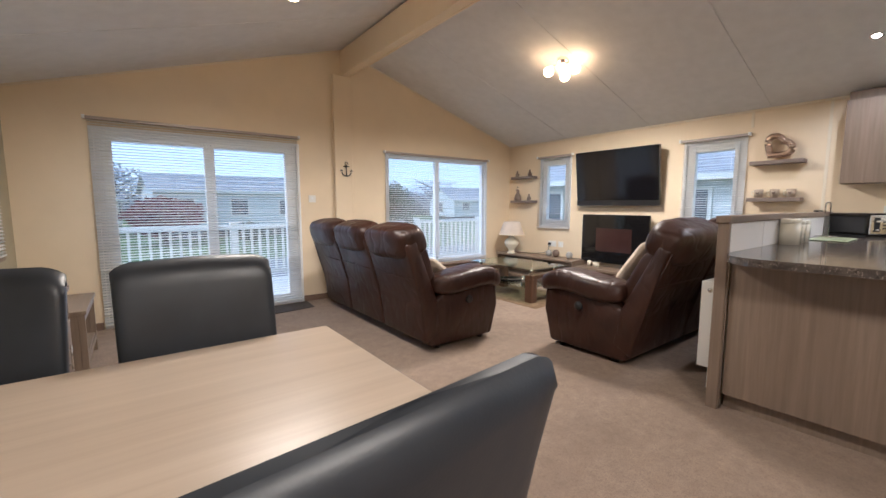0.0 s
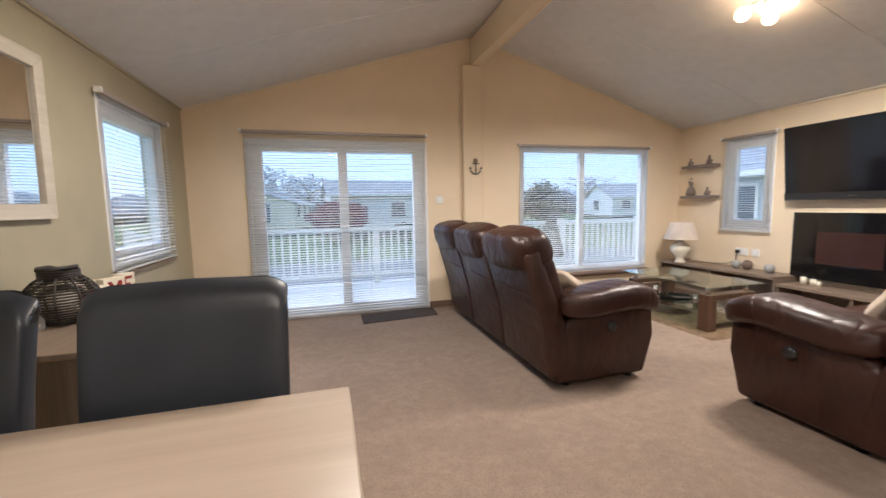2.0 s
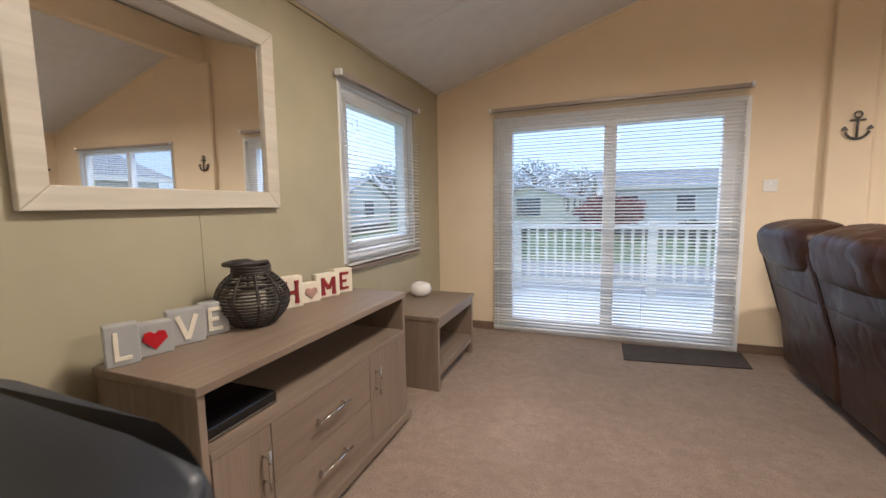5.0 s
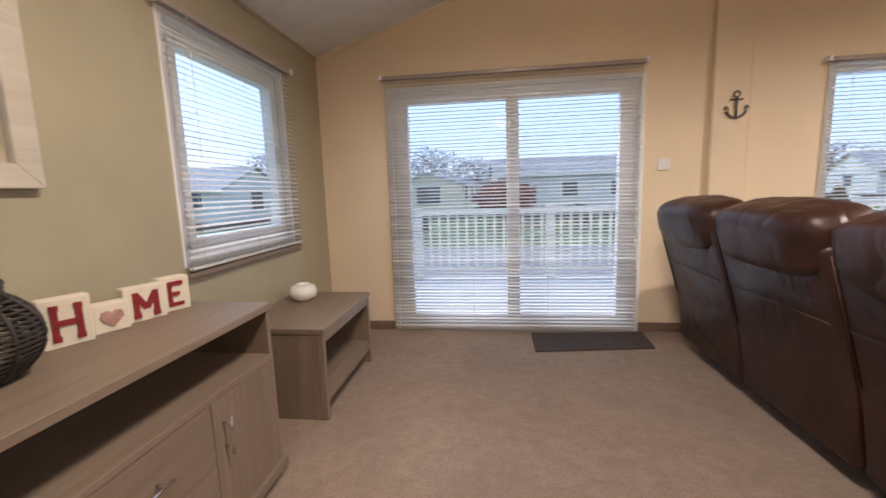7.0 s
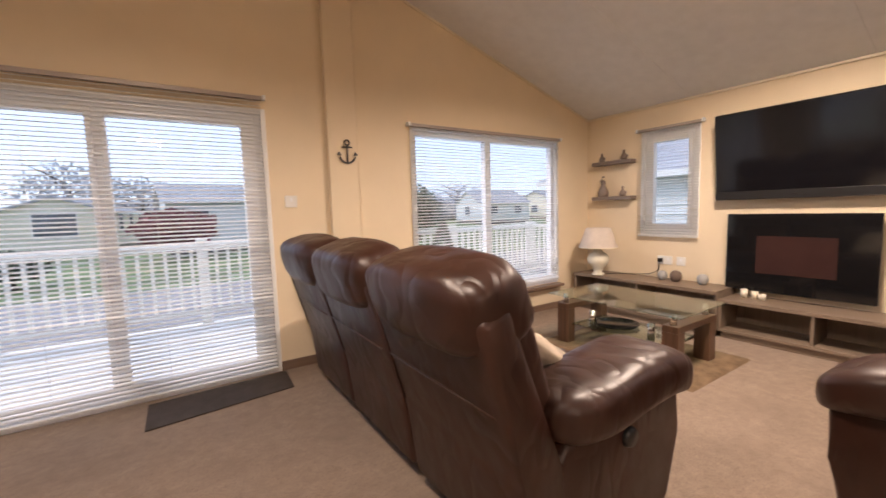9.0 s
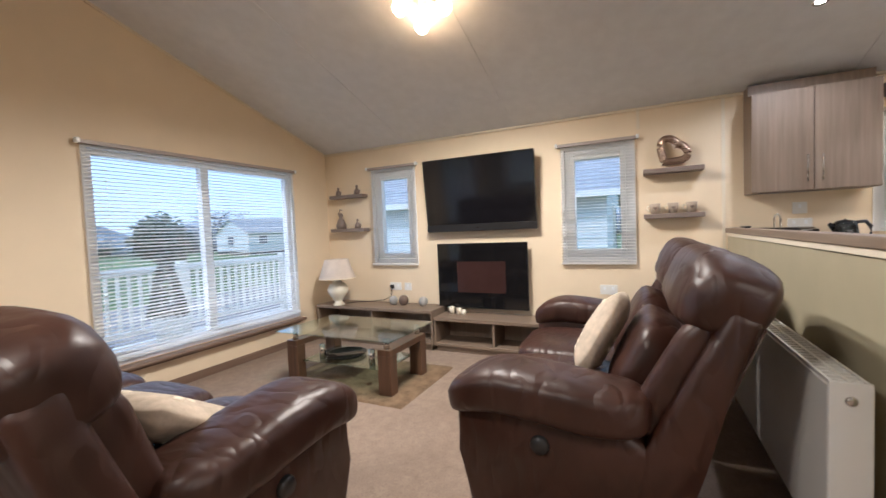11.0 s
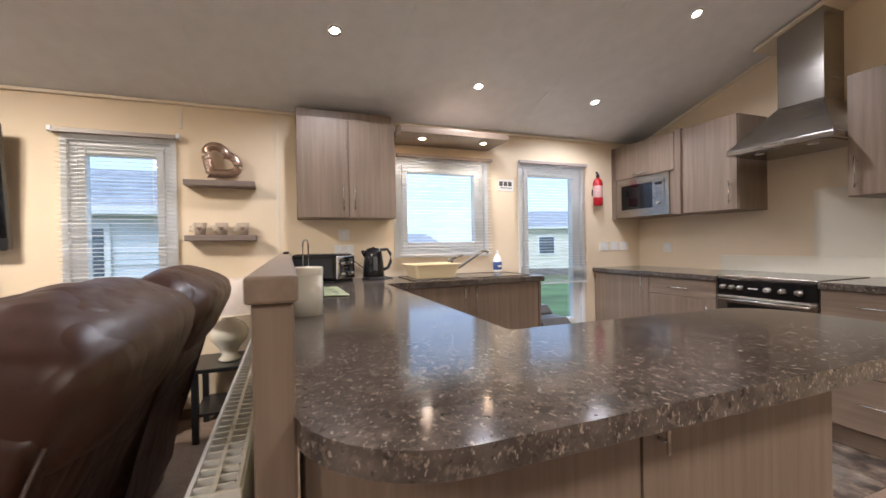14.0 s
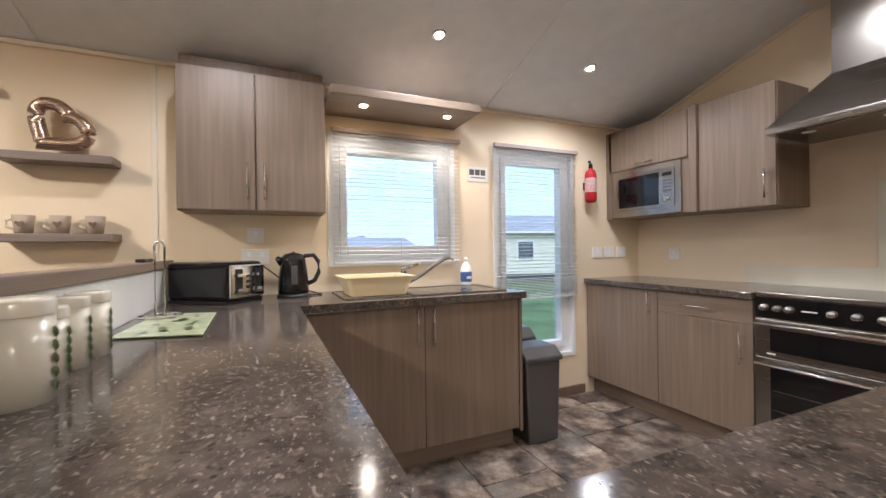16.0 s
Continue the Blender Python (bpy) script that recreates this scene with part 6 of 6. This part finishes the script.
sub(cb, "leaf_print", bm, GREEN)["kind"] = "stuff"
kr = thing("kitchen_roll_holder", (5.30, 0.60, CT + 0.008), "chrome wire kitchen roll holder", "roll holder")
tube(kr, "base_ring", [(5.30 + 0.07 * math.cos(t * math.pi / 12), 0.60 + 0.07 * math.sin(t * math.pi / 12), CT + 0.013) for t in range(24)], 0.004, CHROME, 8, True)
tube(kr, "base_ring", [(5.30 + 0.045 * math.cos(t * math.pi / 12), 0.60 + 0.045 * math.sin(t * math.pi / 12), CT + 0.013) for t in range(24)], 0.004, CHROME, 8, True)
tube(kr, "upright", [(5.30, 0.615, CT + 0.012), (5.30, 0.615, CT + 0.27), (5.30, 0.61, CT + 0.287), (5.30, 0.60, CT + 0.292), (5.30, 0.59, CT + 0.287), (5.30, 0.585, CT + 0.27), (5.30, 0.585, CT + 0.012)], 0.005, CHROME, 8)
tube(kr, "cross_bar", [(5.23, 0.60, CT + 0.013), (5.37, 0.60, CT + 0.013)], 0.004, CHROME, 8)
rm = thing("remote_control", (5.9, 0.71, 1.12), "black remote control lying on the half wall cap", "remote")
box(rm, "body", (5.50, 0.69, 1.12), (5.64, 0.725, 1.135), BLACKP, 0.005)


def pedal_bin(x0, x1, y0, y1, h, label):
    ob = thing("waste_bin", ((x0 + x1) / 2, (y0 + y1) / 2, 0), label, "bin", "waste bins")
    bm = bmesh.new()
    add_prism(bm, [(y0 + 0.02, 0), (y1 - 0.02, 0), (y1, h * 0.86), (y0, h * 0.86)], "x", x0 + 0.005, x1, 0.012)
    sub(ob, "body", bm, GREYP)
    prism(ob, "lid", [(x0 - 0.01, h * 0.86), (x1 + 0.005, h * 0.86), (x1 + 0.005, h), (x0 + 0.06, h), (x0 - 0.01, h * 0.91)], "y", y0 - 0.008, y1 + 0.008, GREYP, 0.008)
    return ob


pedal_bin(5.46, 5.69, -1.40, -1.15, 0.56, "grey plastic bin with a sloping lid")
pedal_bin(5.75, 5.98, -1.42, -1.14, 0.62, "grey plastic bin beside the glazed panel")

# vinyl tiles
vin = thing("vinyl_floor", (4.8, -0.9, -0.012), "slate-effect vinyl tile floor in mixed sizes", "floor", kind="structure")
cell = 0.2
made = {}
occ = set()
rr = random.Random(11)
nx_, ny_ = int((XE - NX) / cell) + 1, int((NY - YS) / cell) + 1
for j in range(ny_):
    for i in range(nx_):
        if (i, j) in occ:
            continue
        for a, b in rr.sample([(2, 2), (3, 2), (2, 1), (1, 1), (2, 2), (1, 2)], 6) + [(1, 1)]:
            cells = [(i + u, j + v) for u in range(a) for v in range(b)]
            if i + a <= nx_ and j + b <= ny_ and not any(q in occ for q in cells):
                break
        occ.update(cells)
        x0, y0 = NX + i * cell, YS + j * cell
        x1, y1 = min(XE, x0 + a * cell), min(NY, y0 + b * cell)
        if x1 - x0 < 0.03 or y1 - y0 < 0.03:
            continue
        key = (round(x1 - x0, 3), round(y1 - y0, 3))
        if key not in made:
            bm = bmesh.new()
            add_box(bm, (0.004, 0.004, 0), (key[0] - 0.004, key[1] - 0.004, 0.0095), 0.0015, 1)
            me = bpy.data.meshes.new("tile")
            bm.to_mesh(me)
            bm.free()
            me.materials.append(SLATE)
            made[key] = me
        o = new("tile", made[key])
        o.parent = vin
        o.location = (x0 - 4.8, y0 + 0.9, 0.001)

# ---- outside ----
GZ = -0.62
bm = bmesh.new()
s = 400
vs = [bm.verts.new(p) for p in ((-s, -s, GZ), (s, -s, GZ), (s, s, GZ), (-s, s, GZ))]
bm.faces.new(vs)
tagged(finish("ground", bm, GRASS), "mown green grass", "ground", kind="structure")
rd = finish("road", (lambda b: (add_prism(b, [(-60, 9.0), (60, 9.0), (60, 14.0), (-60, 14.0)], "z", GZ - 0.1, GZ + 0.02), b)[1])(bmesh.new()), TARMAC)
tagged(rd, "grey tarmac site road", "road", kind="structure")
dk = thing("deck", (3, 6, -0.12), "pale grey boarded deck outside", "deck", kind="structure")
bm = bmesh.new()
add_box(bm, (-1.6, YN + 0.16, -0.14), (7.6, 7.25, -0.108))
sub(dk, "base", bm, GREYP)
bm = bmesh.new()
add_box(bm, (-4.6, 0, 0), (4.6, 0.142, 0.022), 0.003, 1)
me = bpy.data.meshes.new("plank")
bm.to_mesh(me)
bm.free()
me.materials.append(DECK)
y = YN + 0.17
while y < 7.15:
    o = new("plank", me)
    o.parent = dk
    o.location = (0, y - 6, 0.014)
    y += 0.148
bm = bmesh.new()
for x in (-1.5, 1.0, 3.5, 6.0, 7.5):
    for y in (5.2, 7.1):
        add_box(bm, (x - 0.05, y - 0.05, GZ), (x + 0.05, y + 0.05, -0.14))
sub(dk, "support", bm, DECK)["kind"] = "stuff"


def railing(x0, x1, y0, y1, label):
    z = -0.086
    ob = thing("railing", ((x0 + x1) / 2, (y0 + y1) / 2, z), label, "railing", "deck railings")
    along = x1 - x0 > y1 - y0
    L = max(x1 - x0, y1 - y0)
    def bx(nm, a0, a1, w_, z0, z1, bev=0.004):
        lo, hi = ((x0 + a0, y0 - w_, z + z0), (x0 + a1, y0 + w_, z + z1)) if along else ((x0 - w_, y0 + a0, z + z0), (x0 + w_, y0 + a1, z + z1))
        return box(ob, nm, lo, hi, RAILW, bev)
    bx("top_rail", 0, L, 0.045, 0.88, 0.945, 0.01)
    bx("bottom_rail", 0, L, 0.025, 0.12, 0.17)
    n = max(1, round(L / 1.75))
    for k in range(n + 1):
        a = L * k / n
        bx("post", a - 0.055, a + 0.055, 0.055, 0, 0.99, 0.008)
    me = None
    m = round(L / 0.125)
    for k in range(m):
        a = L * (k + 0.5) / m
        if me is None:
            first = bx("baluster", a - 0.018, a + 0.018, 0.018, 0.17, 0.88, 0.003)
            me, a_first = first.data, a
        else:
            o = new("baluster", me)
            o.parent = ob
            o.location = (a - a_first, 0, 0) if along else (0, a - a_first, 0)
    return ob


railing(-1.45, 7.4, 7.12, 7.12, "white plastic deck railing with upright bars")
railing(7.45, 7.45, 5.1, 7.1, "white plastic deck side railing")


def lodge(x, y, wx, wy, h, rz, wallm, label, storey=2.5):
    ob = thing("lodge", (0, 0, 0), label, "lodge", "neighbouring lodges")
    rise = wy / 2 * 0.32
    bm = bmesh.new()
    add_prism(bm, [(-wy / 2, 0.4), (wy / 2, 0.4), (wy / 2, h), (0, h + rise), (-wy / 2, h)], "x", -wx / 2, wx / 2)
    sub(ob, "wall", bm, wallm)
    bm = bmesh.new()
    z = 0.55
    while z < h:
        add_box(bm, (-wx / 2 - 0.015, -wy / 2 - 0.015, z), (wx / 2 + 0.015, wy / 2 + 0.015, z + 0.02))
        z += 0.2
    sub(ob, "cladding_lines", bm, wallm)["kind"] = "stuff"
    bm = bmesh.new()
    for s in (-1, 1):
        add_prism(bm, [(0, h + rise + 0.1), (0, h + rise), (s * (wy / 2 + 0.3), h - 0.1), (s * (wy / 2 + 0.3), h)], "x", -wx / 2 - 0.25, wx / 2 + 0.25)
        k = 0.0
        while k < wy / 2 + 0.3:
            zz = h + rise + 0.1 - (rise + 0.1) * k / (wy / 2 + 0.3)
            add_box(bm, (-wx / 2 - 0.25, s * k - 0.02, zz - 0.02), (wx / 2 + 0.25, s * k + 0.02, zz + 0.025))
            k += 0.35
    sub(ob, "roof", bm, ROOFT)
    box(ob, "skirt", (-wx / 2 + 0.05, -wy / 2 + 0.05, 0), (wx / 2 - 0.05, wy / 2 - 0.05, 0.4), GREYP, 0)
    for s in (-1, 1):
        box(ob, "fascia", (-wx / 2 - 0.25, s * (wy / 2 + 0.3) - 0.03, h - 0.12), (wx / 2 + 0.25, s * (wy / 2 + 0.3) + 0.03, h), RAILW, 0)
        n = max(2, int(wx / 2.6))
        for k in range(n):
            a = -wx / 2 + wx * (k + 0.5) / n
            box(ob, "window_frame", (a - 0.5, s * (wy / 2) - 0.06, 1.15), (a + 0.5, s * (wy / 2) + 0.06, 2.2), RAILW, 0)
            box(ob, "window_pane", (a - 0.42, s * (wy / 2) - 0.075, 1.23), (a + 0.42, s * (wy / 2) + 0.075, 2.12), DGLASS, 0)
        box(ob, "window_frame", (s * wx / 2 - 0.06, -0.9, 0.9), (s * wx / 2 + 0.06, 0.9, 2.25), RAILW, 0)
        box(ob, "window_pane", (s * wx / 2 - 0.075, -0.82, 0.98), (s * wx / 2 + 0.075, 0.82, 2.17), DGLASS, 0)
    ob.matrix_basis = pose(x, y, GZ, 0, 0, rz)
    return ob


lodge(5.4, 28, 8, 5.5, 2.6, 4, SIDING2, "pale grey lodge across the site road")
lodge(-2.6, 33, 8.0, 4.6, 2.2, 84, SIDING, "cream lodge with its gable towards the road")
lodge(36, 42, 6.0, 10.0, 2.4, -18, SIDING2, "pale lodge behind the grass")
lodge(54, 48, 6, 11, 2.6, -10, SIDING, "cream lodge far behind the trees")
lodge(-17.5, 27.0, 6.0, 9.0, 2.3, 8, SIDING2, "pale lodge beyond the side window")
lodge(13.5, 5.6, 7.4, 6.0, 2.45, 90, SIDING2, "pale lodge close beyond the side wall")
lodge(24.0, -16.0, 8.5, 6.0, 2.7, 78, SIDING, "cream lodge beyond the kitchen door")
lodge(52, -11, 10.0, 6.0, 2.2, 100, SIDING, "cream lodge far beyond the kitchen")


def crown(name, at, r, h, m, n, label, trunk=True, cone=False, group=""):
    ob = thing(name, at, label, name.split("_")[-1], group)
    rr = random.Random(int(abs(at[0]) * 7 + abs(at[1]) * 3))
    if trunk:
        bm = bmesh.new()
        add_tube(bm, [at, (at[0], at[1], at[2] + h * 0.35), (at[0] + 0.1 * r, at[1], at[2] + h * 0.8)], [0.07 * r + 0.03, 0.05 * r + 0.02, 0.02], 8)
        for k in range(10):
            a = k * 2.4
            z = at[2] + h * (0.3 + 0.05 * k)
            add_tube(bm, [(at[0], at[1], z), (at[0] + 0.45 * r * math.cos(a), at[1] + 0.45 * r * math.sin(a), z + 0.15 * h), (at[0] + 0.85 * r * math.cos(a + 0.3), at[1] + 0.85 * r * math.sin(a + 0.3), z + 0.28 * h)], [0.03 * r, 0.02 * r, 0.005], 5)
        sub(ob, "trunk", bm, BARK)
    bm = bmesh.new()
    for k in range(n):
        while True:
            p = Vector((rr.uniform(-1, 1), rr.uniform(-1, 1), rr.uniform(-1, 1)))
            if p.length < 1 and p.length > 0.35:
                break
        lump = 1 + 0.35 * noise.noise(p.normalized() * 2.2 + Vector(at))
        if cone:
            t = rr.random()
            a = rr.uniform(0, 6.28)
            q = Vector((r * (1 - t) ** 0.8 * math.cos(a), r * (1 - t) ** 0.8 * math.sin(a), t * h)) * 1.0
        else:
            q = Vector((p.x * r * lump, p.y * r * lump, h * 0.62 + p.z * h * 0.4 * lump))
        sz = (0.05 + 0.035 * rr.random()) * (r ** 0.5) * (0.6 if cone else 1.6)
        u = Vector((rr.gauss(0, 1), rr.gauss(0, 1), rr.gauss(0, 1))).normalized()
        v = u.orthogonal().normalized()
        c0 = Vector(at) + q
        bm.faces.new([bm.verts.new(c0 + u * sz), bm.verts.new(c0 + v * sz * 0.6), bm.verts.new(c0 - u * sz), bm.verts.new(c0 - v * sz * 0.6)])
    sub(ob, "foliage", bm, m)["kind"] = "stuff"
    return ob


# far twigs are paled to blue-grey: the haze is put into their colour
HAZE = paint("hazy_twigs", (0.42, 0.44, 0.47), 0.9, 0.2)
crown("red_shrub", (1.9, 22.5, GZ), 1.5, 2.1, REDLEAF, 2600, "rounded dark red garden shrub", True)
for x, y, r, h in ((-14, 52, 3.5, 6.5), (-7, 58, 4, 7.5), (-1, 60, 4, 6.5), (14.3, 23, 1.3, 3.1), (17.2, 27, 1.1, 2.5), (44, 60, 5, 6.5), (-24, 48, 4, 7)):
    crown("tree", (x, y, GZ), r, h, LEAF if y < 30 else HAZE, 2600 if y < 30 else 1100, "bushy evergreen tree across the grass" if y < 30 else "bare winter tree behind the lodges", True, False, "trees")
for x, y in ((-3.0, 16.5), (-1.8, 16.8), (5.0, 19.5), (30, -14)):
    crown("low_shrub", (x, y, GZ), 0.8, 1.0, LEAF, 700, "low clipped green garden shrub", True, False, "shrubs")
bm = bmesh.new()
rr = random.Random(3)
for k in range(700):
    a = rr.uniform(-0.3, 3.5)
    d = rr.uniform(75, 95)
    add_puff(bm, (d * math.cos(a), d * math.sin(a), GZ + rr.uniform(0.5, 2.5)), (rr.uniform(1.5, 4), rr.uniform(1.5, 4), rr.uniform(1.0, 2.6)), e=1.0, nu=8, nv=5, crease=0.25, seed=k * 0.7)
# lightened blue-grey, again with the haze painted into the colour
tagged(finish("far_woods", bm, paint("far_trees", (0.22, 0.25, 0.28), 0.9, 0.3, 2, 0.2, blot=0.3)), "distant line of trees greyed by painted haze", "trees", kind="stuff")

# clipped conifer in a pot on the deck
cp = thing("potted_conifer", (5.2, 6.75, -0.086), "clipped cone conifer in a white pot", "plant")
lathe(cp, "pot", (5.2, 6.75, -0.086), [(0, 0), (0.13, 0), (0.17, 0.32), (0.18, 0.32), (0.18, 0.35), (0.15, 0.35), (0.15, 0.31), (0, 0.31)], RAILW, 24)
bm = bmesh.new()
rr = random.Random(8)
for k in range(2600):
    t = rr.random() ** 1.3
    a = rr.uniform(0, 6.28)
    r = 0.21 * (1 - t) ** 0.75 * rr.uniform(0.75, 1.03) + 0.01
    c0 = Vector((5.2 + r * math.cos(a), 6.75 + r * math.sin(a), -0.086 + 0.33 + t * 0.78))
    u = Vector((math.cos(a), math.sin(a), 0.6 + rr.gauss(0, 0.4))).normalized()
    v = u.orthogonal().normalized()
    bm.faces.new([bm.verts.new(c0 + u * 0.03), bm.verts.new(c0 + v * 0.012), bm.verts.new(c0 - u * 0.02), bm.verts.new(c0 - v * 0.012)])
sub(cp, "foliage", bm, LEAF)["kind"] = "stuff"
